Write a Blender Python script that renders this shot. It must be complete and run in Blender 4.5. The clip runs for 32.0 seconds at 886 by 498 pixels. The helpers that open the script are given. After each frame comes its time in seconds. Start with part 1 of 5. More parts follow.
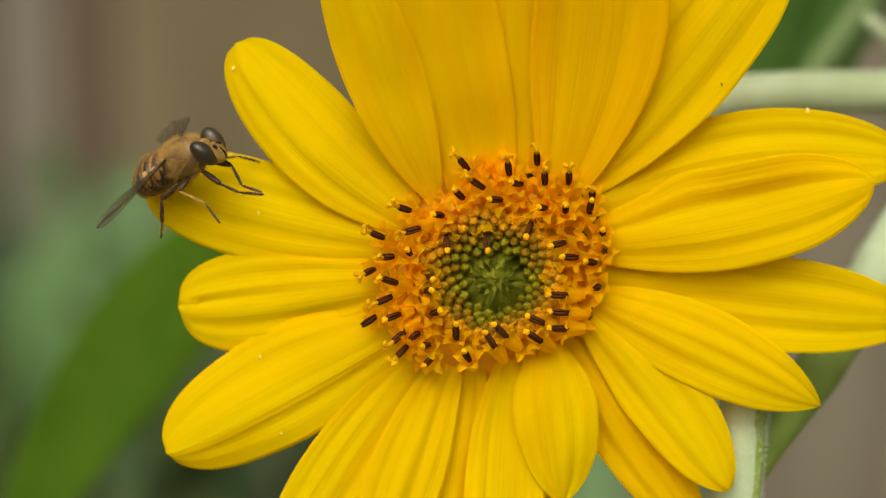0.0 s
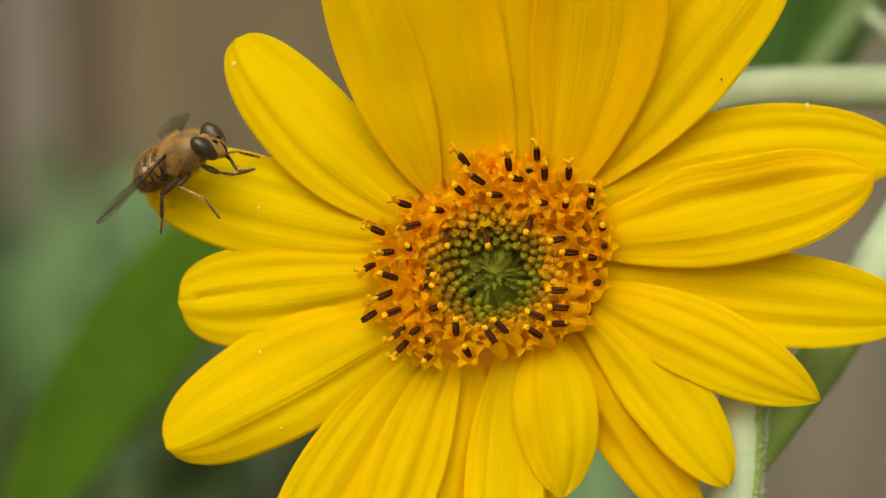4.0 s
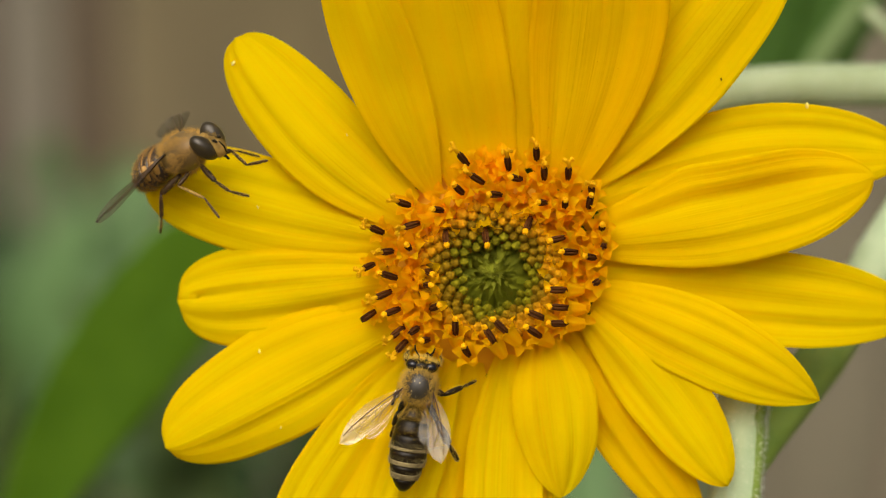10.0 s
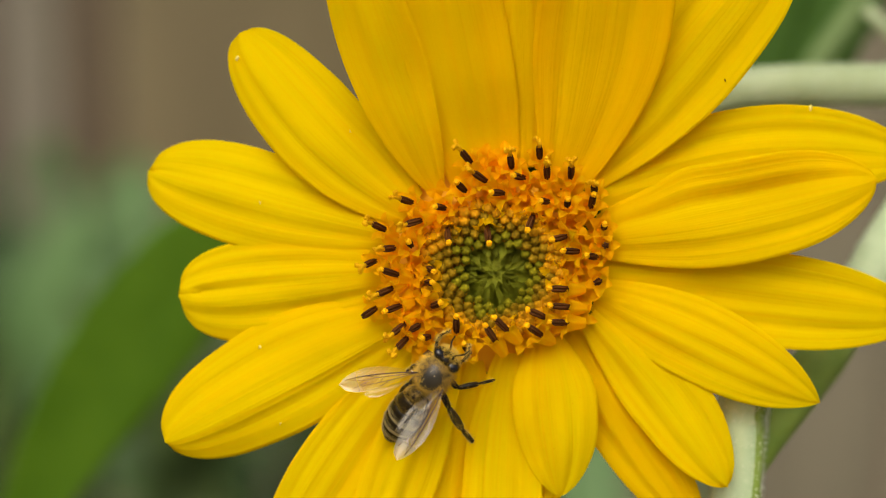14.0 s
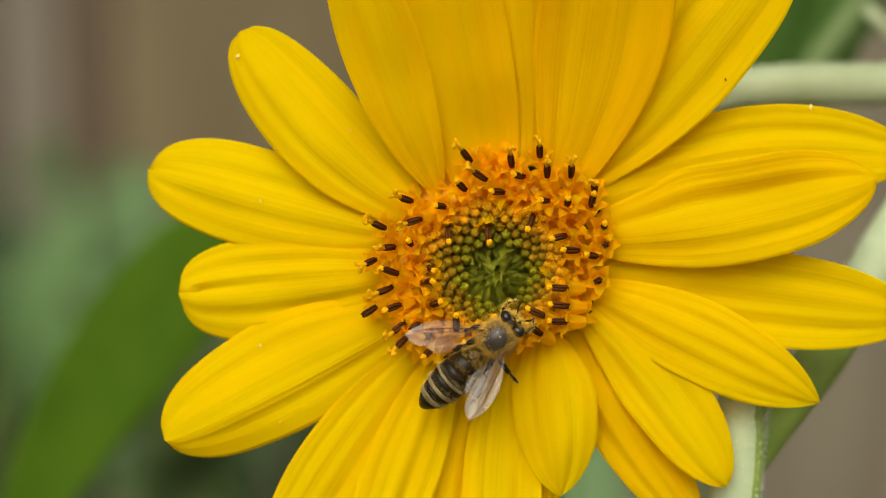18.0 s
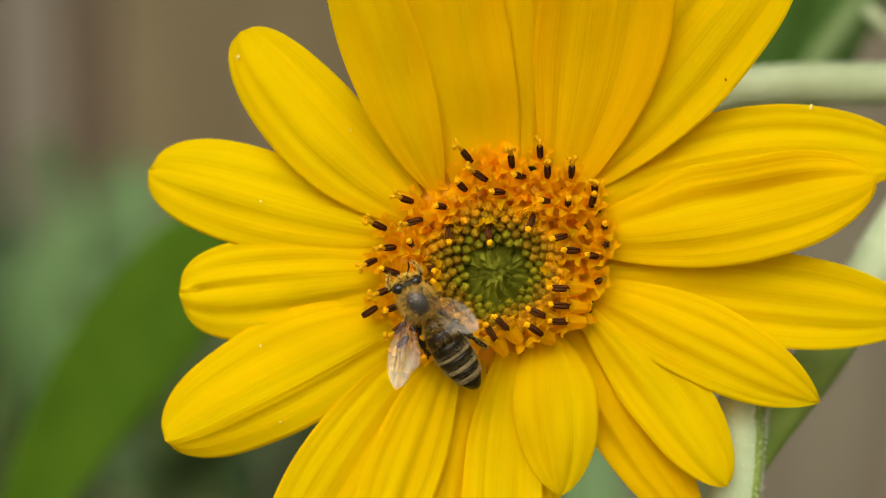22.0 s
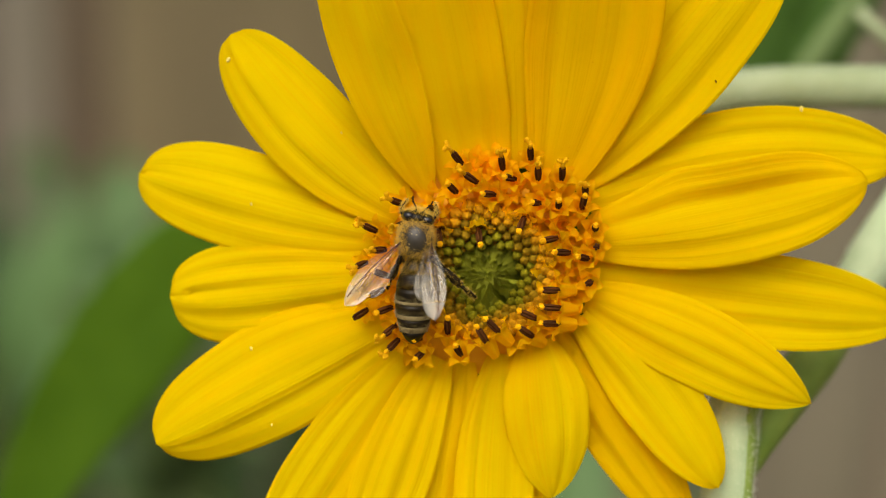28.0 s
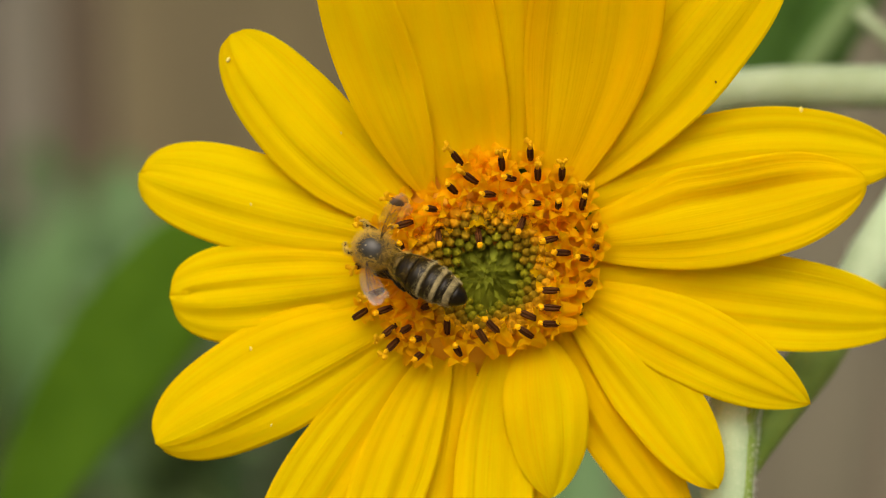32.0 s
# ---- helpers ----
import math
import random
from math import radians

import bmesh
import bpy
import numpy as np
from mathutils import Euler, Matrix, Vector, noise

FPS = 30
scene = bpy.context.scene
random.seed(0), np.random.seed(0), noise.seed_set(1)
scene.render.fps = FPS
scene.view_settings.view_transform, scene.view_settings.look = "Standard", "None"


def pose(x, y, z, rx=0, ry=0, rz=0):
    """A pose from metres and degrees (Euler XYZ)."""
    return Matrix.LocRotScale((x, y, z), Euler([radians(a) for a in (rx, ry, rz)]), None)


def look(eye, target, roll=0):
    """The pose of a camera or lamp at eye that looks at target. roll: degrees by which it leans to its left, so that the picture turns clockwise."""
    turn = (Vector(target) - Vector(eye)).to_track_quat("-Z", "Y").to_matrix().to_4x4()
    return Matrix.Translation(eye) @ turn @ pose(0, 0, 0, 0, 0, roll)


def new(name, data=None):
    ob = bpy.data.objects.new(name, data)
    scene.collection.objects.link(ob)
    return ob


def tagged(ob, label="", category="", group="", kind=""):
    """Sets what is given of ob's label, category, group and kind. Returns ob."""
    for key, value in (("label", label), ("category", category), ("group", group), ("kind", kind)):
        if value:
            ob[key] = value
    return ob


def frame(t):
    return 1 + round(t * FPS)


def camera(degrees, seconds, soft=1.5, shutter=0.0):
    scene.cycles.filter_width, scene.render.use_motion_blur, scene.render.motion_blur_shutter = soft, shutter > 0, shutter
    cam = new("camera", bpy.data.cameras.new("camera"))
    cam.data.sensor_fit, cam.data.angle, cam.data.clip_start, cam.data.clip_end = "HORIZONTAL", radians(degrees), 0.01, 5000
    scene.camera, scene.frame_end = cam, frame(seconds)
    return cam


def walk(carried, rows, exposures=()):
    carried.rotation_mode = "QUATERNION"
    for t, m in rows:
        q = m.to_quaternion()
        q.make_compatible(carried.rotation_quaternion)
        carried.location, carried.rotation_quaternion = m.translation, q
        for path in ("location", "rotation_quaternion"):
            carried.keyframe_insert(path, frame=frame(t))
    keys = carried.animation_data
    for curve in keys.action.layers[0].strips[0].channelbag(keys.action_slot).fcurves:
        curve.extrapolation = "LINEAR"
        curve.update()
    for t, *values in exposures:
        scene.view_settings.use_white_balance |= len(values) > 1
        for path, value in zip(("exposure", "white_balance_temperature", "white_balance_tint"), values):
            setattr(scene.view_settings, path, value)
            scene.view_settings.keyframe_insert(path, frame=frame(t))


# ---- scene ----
MM = 0.001
HEAD = pose(0, 0, 1.2, 78, 0, 0)          # flower plane: x to the side, y up, z out of the face
VIEW = HEAD @ pose(0, 0, 0.230)
cam = camera(22, 32.0, soft=1.1, shutter=0.1)
cam.data.dof.use_dof = True
cam.data.dof.focus_distance = 0.2248
cam.data.dof.aperture_fstop = 12.0
walk(cam, [
    (0, VIEW @ pose(0, 0, 0, 0.1733, 0.0000, 0)),
    (1, VIEW @ pose(0, 0, 0, 0.1307, 0.0000, 0)),
    (2, VIEW @ pose(0, 0, 0, 0.1023, 0.0000, 0)),
    (3, VIEW @ pose(0, 0, 0, 0.0796, 0.0000, 0)),
    (5.5, VIEW @ pose(0, 0, 0, 0.0455, 0.0057, 0)),
    (8, VIEW @ pose(0, 0, 0, 0.0256, 0.0000, 0)),
    (9, VIEW @ pose(0, 0, 0, 0.0185, 0.0000, 0)),
    (10, VIEW @ pose(0, 0, 0, 0.0057, 0.0000, 0)),
    (10.5, VIEW @ pose(0, 0, 0, 0.0000, 0.0000, 0)),
    (13, VIEW @ pose(0, 0, 0, 0.0000, 0.0000, 0)),
    (24.5, VIEW @ pose(0, 0, 0, -0.0142, -0.0028, 0)),
    (25, VIEW @ pose(0, 0, 0, 0.0000, -0.0511, 0)),
    (25.5, VIEW @ pose(0, 0, 0, 0.0085, -0.1151, 0)),
    (27.5, VIEW @ pose(0, 0, 0, 0.0440, -0.2031, 0)),
    (29, VIEW @ pose(0, 0, 0, 0.0440, -0.2031, 0)),
    (32, VIEW @ pose(0, 0, 0, 0.0440, -0.1975, 0)),
])

# ---- light: bright overcast garden ----
world = bpy.data.worlds.new("overcast_sky")
scene.world = world
world.use_nodes = True
wn = world.node_tree.nodes
sky = wn.new("ShaderNodeTexSky")
sky.sky_type, sky.sun_disc = "NISHITA", False
sky.sun_elevation, sky.sun_rotation = radians(48), radians(194)
sky.air_density, sky.dust_density = 1.0, 9.0
wn["Background"].inputs["Strength"].default_value = 0.13
world.node_tree.links.new(sky.outputs[0], wn["Background"].inputs["Color"])
sun = new("sun", bpy.data.lights.new("sun", "SUN"))
sun.data.energy, sun.data.angle, sun.data.color = 1.75, radians(60), (1.0, 0.94, 0.83)
sun.matrix_world = look((-0.5, -2.1, 3.6), (0, 0, 1.2))
scene.view_settings.exposure = -0.22


# ---- materials ----
def nodes_of(name):
    m = bpy.data.materials.new(name)
    m.use_nodes = True
    nt = m.node_tree
    return m, nt, nt.nodes["Principled BSDF"]


def link(nt, a, b):
    nt.links.new(a, b)


def noise_at(nt, scale, detail=4.0, stretch=(1, 1, 1), coord="Object", seed=0.0):
    tc = nt.nodes.new("ShaderNodeTexCoord")
    mp = nt.nodes.new("ShaderNodeMapping")
    mp.inputs["Scale"].default_value = stretch
    mp.inputs["Location"].default_value = (seed, seed * 0.7, seed * 0.3)
    nz = nt.nodes.new("ShaderNodeTexNoise")
    nz.inputs["Scale"].default_value, nz.inputs["Detail"].default_value = scale, detail
    link(nt, tc.outputs[coord], mp.inputs["Vector"])
    link(nt, mp.outputs[0], nz.inputs["Vector"])
    return nz.outputs["Fac"]


def ramp(nt, fac, stops):
    r = nt.nodes.new("ShaderNodeValToRGB")
    el = r.color_ramp.elements
    while len(el) < len(stops):
        el.new(0.5)
    for e, (p, c) in zip(el, stops):
        e.position, e.color = p, (*c, 1)
    link(nt, fac, r.inputs["Fac"])
    return r.outputs["Color"]


def mixed(nt, a, b, fac, mode="MIX"):
    mx = nt.nodes.new("ShaderNodeMix")
    mx.data_type, mx.blend_type = "RGBA", mode
    for sock, val in ((mx.inputs[6], a), (mx.inputs[7], b), (mx.inputs[0], fac)):
        if hasattr(val, "links"):
            link(nt, val, sock)
        elif isinstance(val, tuple):
            sock.default_value = (*val, 1)
        else:
            sock.default_value = val
    return mx.outputs[2]


def bumped(nt, bsdf, height, strength, dist):
    b = nt.nodes.new("ShaderNodeBump")
    b.inputs["Strength"].default_value, b.inputs["Distance"].default_value = strength, dist
    link(nt, height, b.inputs["Height"])
    link(nt, b.outputs[0], bsdf.inputs["Normal"])
    return b.outputs[0]


def thin(nt, bsdf, colour, amount):
    """Light through a thin leaf or petal."""
    tr = nt.nodes.new("ShaderNodeBsdfTranslucent")
    mx = nt.nodes.new("ShaderNodeMixShader")
    if hasattr(colour, "links"):
        link(nt, colour, tr.inputs["Color"])
    else:
        tr.inputs["Color"].default_value = (*colour, 1)
    mx.inputs[0].default_value = amount
    link(nt, bsdf.outputs[0], mx.inputs[1])
    link(nt, tr.outputs[0], mx.inputs[2])
    link(nt, mx.outputs[0], nt.nodes["Material Output"].inputs["Surface"])


def plain(name, c1, c2, scale, rough=0.6, stretch=(1, 1, 1), bump=0.3, dist=0.0002, random_tint=0.0, coord="Object", metal=0.0, through_amount=0.0, gloss=0.5):
    m, nt, p = nodes_of(name)
    n1 = noise_at(nt, scale, 5, stretch, coord)
    n2 = noise_at(nt, scale * 0.17, 2, stretch, coord, 3.1)
    col = mixed(nt, ramp(nt, n1, [(0.3, c1), (0.7, c2)]), ramp(nt, n2, [(0.3, c1), (0.7, c2)]), 0.45)
    if random_tint:
        oi = nt.nodes.new("ShaderNodeObjectInfo")
        hs = nt.nodes.new("ShaderNodeHueSaturation")
        mr = nt.nodes.new("ShaderNodeMapRange")
        mr.inputs["To Min"].default_value, mr.inputs["To Max"].default_value = 1 - random_tint, 1 + random_tint
        link(nt, oi.outputs["Random"], mr.inputs["Value"])
        link(nt, mr.outputs[0], hs.inputs["Value"])
        link(nt, col, hs.inputs["Color"])
        col = hs.outputs[0]
    link(nt, col, p.inputs["Base Color"])
    p.inputs["Roughness"].default_value = rough
    p.inputs["Metallic"].default_value = metal
    p.inputs["Specular IOR Level"].default_value = gloss
    if bump:
        bumped(nt, p, n1, bump, dist)
    if through_amount:
        thin(nt, p, col, through_amount)
    return m


def petal_material():
    m, nt, p = nodes_of("ray_petal")
    uv = nt.nodes.new("ShaderNodeUVMap")
    sep = nt.nodes.new("ShaderNodeSeparateXYZ")
    link(nt, uv.outputs[0], sep.inputs[0])
    # veins run along the petal: noise stretched lengthwise in the petal's own map
    veins = noise_at(nt, 32, 4, (1, 0.03, 1), "UV")
    fine = noise_at(nt, 46, 2, (1, 0.02, 1), "UV", 9.0)
    broad = noise_at(nt, 5, 2, (1, 0.15, 1), "UV", 4.0)
    blotch = noise_at(nt, 90, 3, (1, 1, 1), "Object", 2.0)
    along = ramp(nt, sep.outputs[1], [(0.0, (0.90, 0.36, 0.001)), (0.15, (0.92, 0.52, 0.001)), (0.33, (0.92, 0.76, 0.001)), (0.55, (0.93, 0.88, 0.001)), (1.0, (0.92, 0.93, 0.002))])
    col = mixed(nt, along, ramp(nt, veins, [(0.35, (0.89, 0.60, 0.001)), (0.62, (0.93, 0.90, 0.001))]), 0.48)
    col = mixed(nt, col, ramp(nt, fine, [(0.38, (0.90, 0.46, 0.001)), (0.50, (0.93, 0.90, 0.001))]), 0.30)
    col = mixed(nt, col, ramp(nt, broad, [(0.3, (0.91, 0.54, 0.001)), (0.7, (0.93, 0.80, 0.002))]), 0.34)
    col = mixed(nt, col, ramp(nt, blotch, [(0.3, (0.91, 0.70, 0.001)), (0.7, (0.93, 0.80, 0.002))]), 0.15)
    oi = nt.nodes.new("ShaderNodeObjectInfo")
    col = mixed(nt, col, ramp(nt, oi.outputs["Random"], [(0.0, (0.91, 0.71, 0.001)), (1.0, (0.93, 0.80, 0.002))]), 0.25)
    # orange of backlit upper rays and shaded low ones, put into the colour
    col = mixed(nt, col, (0.93, 0.55, 0.0005), oi.outputs["Color"])
    link(nt, col, p.inputs["Base Color"])
    p.inputs["Roughness"].default_value = 0.55
    p.inputs["Specular IOR Level"].default_value = 0.0
    bumped(nt, p, mixed(nt, veins, fine, 0.45), 0.85, 0.00028)
    thin(nt, p, (0.96, 0.665, 0.0003), 0.52)
    return m


def wing_material(name, tint, clear, sheen, veil_colour=(0.86, 0.79, 0.62), tip_glare=2.8):
    """A clear film: light passes, a broad sheen lies on it and a pale veil paints in sky reflection."""
    m, nt, p = nodes_of(name)
    tr = nt.nodes.new("ShaderNodeBsdfTransparent")
    tr.inputs["Color"].default_value = (*tint, 1)
    gl = nt.nodes.new("ShaderNodeBsdfGlossy")
    gl.inputs["Color"].default_value = (0.95, 0.93, 0.80, 1)
    gl.inputs["Roughness"].default_value = 0.34
    bp = nt.nodes.new("ShaderNodeBump")
    bp.inputs["Strength"].default_value, bp.inputs["Distance"].default_value = 0.35, 0.0001
    link(nt, noise_at(nt, 700, 2, (1, 1, 1), "Object", 5.0), bp.inputs["Height"])
    link(nt, bp.outputs[0], gl.inputs["Normal"])
    p.inputs["Base Color"].default_value = (*veil_colour, 1)
    p.inputs["Roughness"].default_value = 0.5
    veil = nt.nodes.new("ShaderNodeMixShader")
    tc = nt.nodes.new("ShaderNodeTexCoord")
    sep = nt.nodes.new("ShaderNodeSeparateXYZ")
    mr = nt.nodes.new("ShaderNodeMapRange")
    # whiter towards the tip: sky reflection put into the film's colour
    mr.inputs["From Min"].default_value, mr.inputs["From Max"].default_value = -0.0015, -0.0075
    mr.inputs["To Min"].default_value, mr.inputs["To Max"].default_value = 0.3 * (1 - clear), tip_glare * (1 - clear)
    link(nt, tc.outputs["Object"], sep.inputs[0])
    link(nt, sep.outputs[1], mr.inputs["Value"])
    link(nt, mr.outputs[0], veil.inputs[0])
    link(nt, tr.outputs[0], veil.inputs[1])
    link(nt, p.outputs[0], veil.inputs[2])
    mx = nt.nodes.new("ShaderNodeMixShader")
    mx.inputs[0].default_value = sheen
    link(nt, veil.outputs[0], mx.inputs[1])
    link(nt, gl.outputs[0], mx.inputs[2])
    link(nt, mx.outputs[0], nt.nodes["Material Output"].inputs["Surface"])
    return m


M_PETAL = petal_material()
M_COROLLA = plain("floret_orange", (0.98, 0.50, 0.001), (0.99, 0.74, 0.003), 1300, 0.65, (1, 1, 0.15), bump=0.5, random_tint=0.08, through_amount=0.66, gloss=0.03)
M_ANTHER = plain("anther_brown", (0.018, 0.006, 0.002), (0.19, 0.065, 0.010), 3800, 0.75, (1, 1, 0.05), bump=0.9, gloss=0.12)
M_POLLEN = plain("pollen_yellow", (0.86, 0.38, 0.002), (0.95, 0.54, 0.008), 4000, 0.9, bump=0.6, dist=0.0001, gloss=0.02)
M_FLECK = plain("pale_fleck", (0.84, 0.66, 0.08), (0.90, 0.78, 0.24), 2500, 0.7, bump=0.3)
M_STIGMA = plain("stigma_yellow", (0.90, 0.50, 0.004), (0.94, 0.63, 0.014), 2500, 0.8, bump=0.6, gloss=0.03, through_amount=0.35)
M_BUD_GREEN = plain("bud_green", (0.078, 0.078, 0.003), (0.29, 0.255, 0.008), 2200, 0.65, bump=1.0, random_tint=0.25, gloss=0.06)
M_BUD_OLIVE = plain("bud_olive", (0.110, 0.070, 0.003), (0.36, 0.215, 0.006), 2200, 0.65, bump=1.0, random_tint=0.25, gloss=0.06)
M_BUD_GOLD = plain("bud_gold", (0.32, 0.145, 0.003), (0.66, 0.33, 0.006), 1600, 0.65, bump=0.9, random_tint=0.15, gloss=0.05)
M_CHAFF = plain("chaff_green", (0.105, 0.128, 0.004), (0.60, 0.61, 0.06), 900, 0.6, (1, 1, 0.4), bump=0.5, random_tint=0.3, through_amount=0.35, gloss=0.10)
M_DISC = plain("disc_base", (0.88, 0.42, 0.003), (0.94, 0.58, 0.006), 500, 0.8)
M_STEM = plain("stem_pale", (0.255, 0.33, 0.15), (0.41, 0.49, 0.29), 260, 0.7, (1, 1, 0.1), bump=0.5, dist=0.0004)
M_STEM_WHITE = plain("stem_silvery", (0.40, 0.55, 0.29), (0.60, 0.74, 0.48), 260, 0.75, (1, 1, 0.1), bump=0.5, dist=0.0004)
M_STEM_DARK = plain("stem_green", (0.13, 0.23, 0.016), (0.29, 0.40, 0.065), 260, 0.65, (1, 1, 0.15), bump=0.4, dist=0.0004)
M_FUZZ = plain("stem_fuzz", (0.66, 0.74, 0.52), (0.80, 0.85, 0.68), 300, 0.8, bump=0)
M_LEAF = plain("leaf_green", (0.055, 0.135, 0.004), (0.090, 0.190, 0.008), 120, 0.7, bump=0.5, dist=0.0005, through_amount=0.3, gloss=0.12)
M_SHRUB = plain("shrub_leaf", (0.060, 0.128, 0.038), (0.112, 0.206, 0.066), 60, 0.55, bump=0.3, random_tint=0.35, through_amount=0.2)
M_LEAF_COOL = plain("leaf_cool", (0.044, 0.112, 0.013), (0.084, 0.178, 0.034), 120, 0.7, bump=0.5, dist=0.0005, through_amount=0.3, gloss=0.15)
M_DRY = plain("dry_leaf", (0.070, 0.041, 0.019), (0.14, 0.082, 0.040), 60, 0.8, bump=0.4, random_tint=0.3)
M_BOARD_PALE = plain("pale_board", (0.135, 0.122, 0.088), (0.21, 0.192, 0.142), 14, 0.85, (6, 6, 0.5), bump=0.6, dist=0.002)
# shade low among the shrubs is put into this darker leaf colour
M_LEAF_SHADED = plain("shaded_leaf", (0.025, 0.050, 0.010), (0.07, 0.105, 0.025), 60, 0.6, bump=0.3, random_tint=0.3, gloss=0.2)
M_TWIG = plain("twig_bark", (0.10, 0.07, 0.045), (0.20, 0.15, 0.10), 150, 0.85)
M_BOARD_DARK = plain("dark_board", (0.076, 0.055, 0.031), (0.140, 0.104, 0.060), 14, 0.85, (6, 6, 0.5), bump=0.6, dist=0.002)
M_BOARD = plain("weathered_board", (0.096, 0.077, 0.037), (0.190, 0.156, 0.080), 14, 0.85, (6, 6, 0.5), bump=0.6, dist=0.002, random_tint=0.12)
M_BOARD_GREY = plain("grey_board", (0.110, 0.098, 0.062), (0.250, 0.228, 0.155), 14, 0.85, (6, 6, 0.5), bump=0.6, dist=0.002, random_tint=0.1)
M_SOIL = plain("garden_soil", (0.07, 0.055, 0.04), (0.17, 0.13, 0.09), 14, 0.95, bump=0.9, dist=0.02)
M_BEE_DARK = plain("bee_cuticle", (0.003, 0.0022, 0.0008), (0.020, 0.013, 0.003), 1200, 0.33, bump=0.3, dist=0.00005, gloss=0.20)
M_BEE_THORAX = plain("bee_thorax", (0.014, 0.012, 0.008), (0.044, 0.036, 0.022), 1600, 0.42, bump=0.5, dist=0.00006, gloss=0.55)
M_BEE_BAND = plain("bee_band", (0.050, 0.036, 0.010), (0.38, 0.305, 0.135), 4200, 0.85, (1, 0.6, 1), bump=0.7, dist=0.00008)
M_BEE_FUR = plain("bee_fur", (0.45, 0.26, 0.022), (0.75, 0.49, 0.075), 1500, 0.8, bump=0)
M_BEE_PALE = plain("bee_pale_hair", (0.42, 0.33, 0.11), (0.66, 0.55, 0.25), 1500, 0.8, bump=0)
M_POLLEN_PALE = plain("pollen_pale", (0.80, 0.62, 0.20), (0.90, 0.78, 0.42), 3000, 0.7, bump=0)
M_BEE_EYE = plain("bee_eye", (0.006, 0.006, 0.007), (0.015, 0.013, 0.012), 2500, 0.18, bump=0.2, dist=0.00003)
M_POLLEN_DUST = plain("pollen_dust", (0.62, 0.40, 0.04), (0.80, 0.55, 0.08), 4000, 0.9, bump=0)
M_WING = wing_material("wing_membrane", (0.96, 0.93, 0.86), 0.92, 0.07, (0.87, 0.84, 0.73), 3.2)
M_VEIN = plain("wing_vein", (0.045, 0.022, 0.009), (0.10, 0.052, 0.022), 2000, 0.5, bump=0)
M_FLY_THORAX = plain("fly_thorax", (0.040, 0.026, 0.008), (0.23, 0.145, 0.042), 420, 0.4, bump=0.6, dist=0.0001)
M_FLY_ABDOMEN = plain("fly_abdomen", (0.012, 0.008, 0.005), (0.05, 0.03, 0.014), 900, 0.3, bump=0.3, dist=0.00006)
M_FLY_ORANGE = plain("fly_orange", (0.04, 0.022, 0.010), (0.40, 0.19, 0.03), 420, 0.35, bump=0.3, dist=0.00006)
M_FLY_SIDE = plain("fly_side", (0.26, 0.13, 0.02), (0.56, 0.33, 0.08), 500, 0.6, bump=0.3, dist=0.00006)
M_FLY_EYE = plain("fly_eye", (0.010, 0.008, 0.004), (0.060, 0.044, 0.018), 700, 0.30, bump=0.2, dist=0.00003)
M_FLY_FACE = plain("fly_face", (0.085, 0.046, 0.008), (0.52, 0.33, 0.062), 1100, 0.7, bump=0.5, dist=0.00006)
M_FLY_WING = wing_material("fly_wing", (0.40, 0.38, 0.25), 0.975, 0.02)
M_FLY_LEG = plain("fly_leg", (0.016, 0.009, 0.004), (0.085, 0.046, 0.016), 900, 0.45, bump=0.3, dist=0.00005, gloss=0.3)
M_LEAF_STALK = plain("leaf_stalk", (0.078, 0.132, 0.032), (0.130, 0.205, 0.058), 120, 0.7, bump=0.4, dist=0.0004)
M_FLY_FUR = plain("fly_fur", (0.30, 0.165, 0.022), (0.74, 0.46, 0.11), 500, 0.8, bump=0)


# ---- mesh helpers (millimetres in, metres out) ----
def part(name, bm, material, parent, label=""):
    me = bpy.data.meshes.new(name)
    bm.to_mesh(me)
    bm.free()
    for p in me.polygons:
        p.use_smooth = True
    return placed(name, me, material, parent, label)


def placed(name, me, material, parent, label="", m=None):
    if material is not None and not me.materials:
        me.materials.append(material)
    ob = new(name, me)
    if parent is not None:
        ob.parent = parent
    if m is not None:
        ob.matrix_basis = m
    if label:
        ob["label"] = label
    return ob


def mesh_from(name, verts, faces, uvs=None):
    me = bpy.data.meshes.new(name)
    me.from_pydata([tuple(v) for v in verts], [], faces)
    if uvs is not None:
        lay = me.uv_layers.new(name="UVMap")
        idx = np.empty(len(me.loops), dtype=np.int32)
        me.loops.foreach_get("vertex_index", idx)
        lay.data.foreach_set("uv", np.asarray(uvs, dtype=np.float32)[idx].ravel())
    me.polygons.foreach_set("use_smooth", [True] * len(me.polygons))
    me.update()
    return me


def tube(bm, pts, radii, seg=10, flat=1.0):
    pts = [Vector(p) for p in pts]
    rings = []
    ref = Vector((0.13, 0.21, 0.97))
    for i, p in enumerate(pts):
        d = (pts[min(i + 1, len(pts) - 1)] - pts[max(i - 1, 0)]).normalized()
        a = d.cross(ref)
        if a.length < 0.1:
            a = d.cross(Vector((1, 0, 0)))
        a.normalize()
        b = d.cross(a)
        ring = []
        for j in range(seg):
            th = 2 * math.pi * j / seg
            ring.append(bm.verts.new((p + (a * math.cos(th) + b * math.sin(th) * flat) * radii[i]) * MM))
        rings.append(ring)
    for r0, r1 in zip(rings, rings[1:]):
        for j in range(seg):
            bm.faces.new((r0[j], r0[(j + 1) % seg], r1[(j + 1) % seg], r1[j]))
    bm.faces.new(rings[0][::-1])
    bm.faces.new(rings[-1])


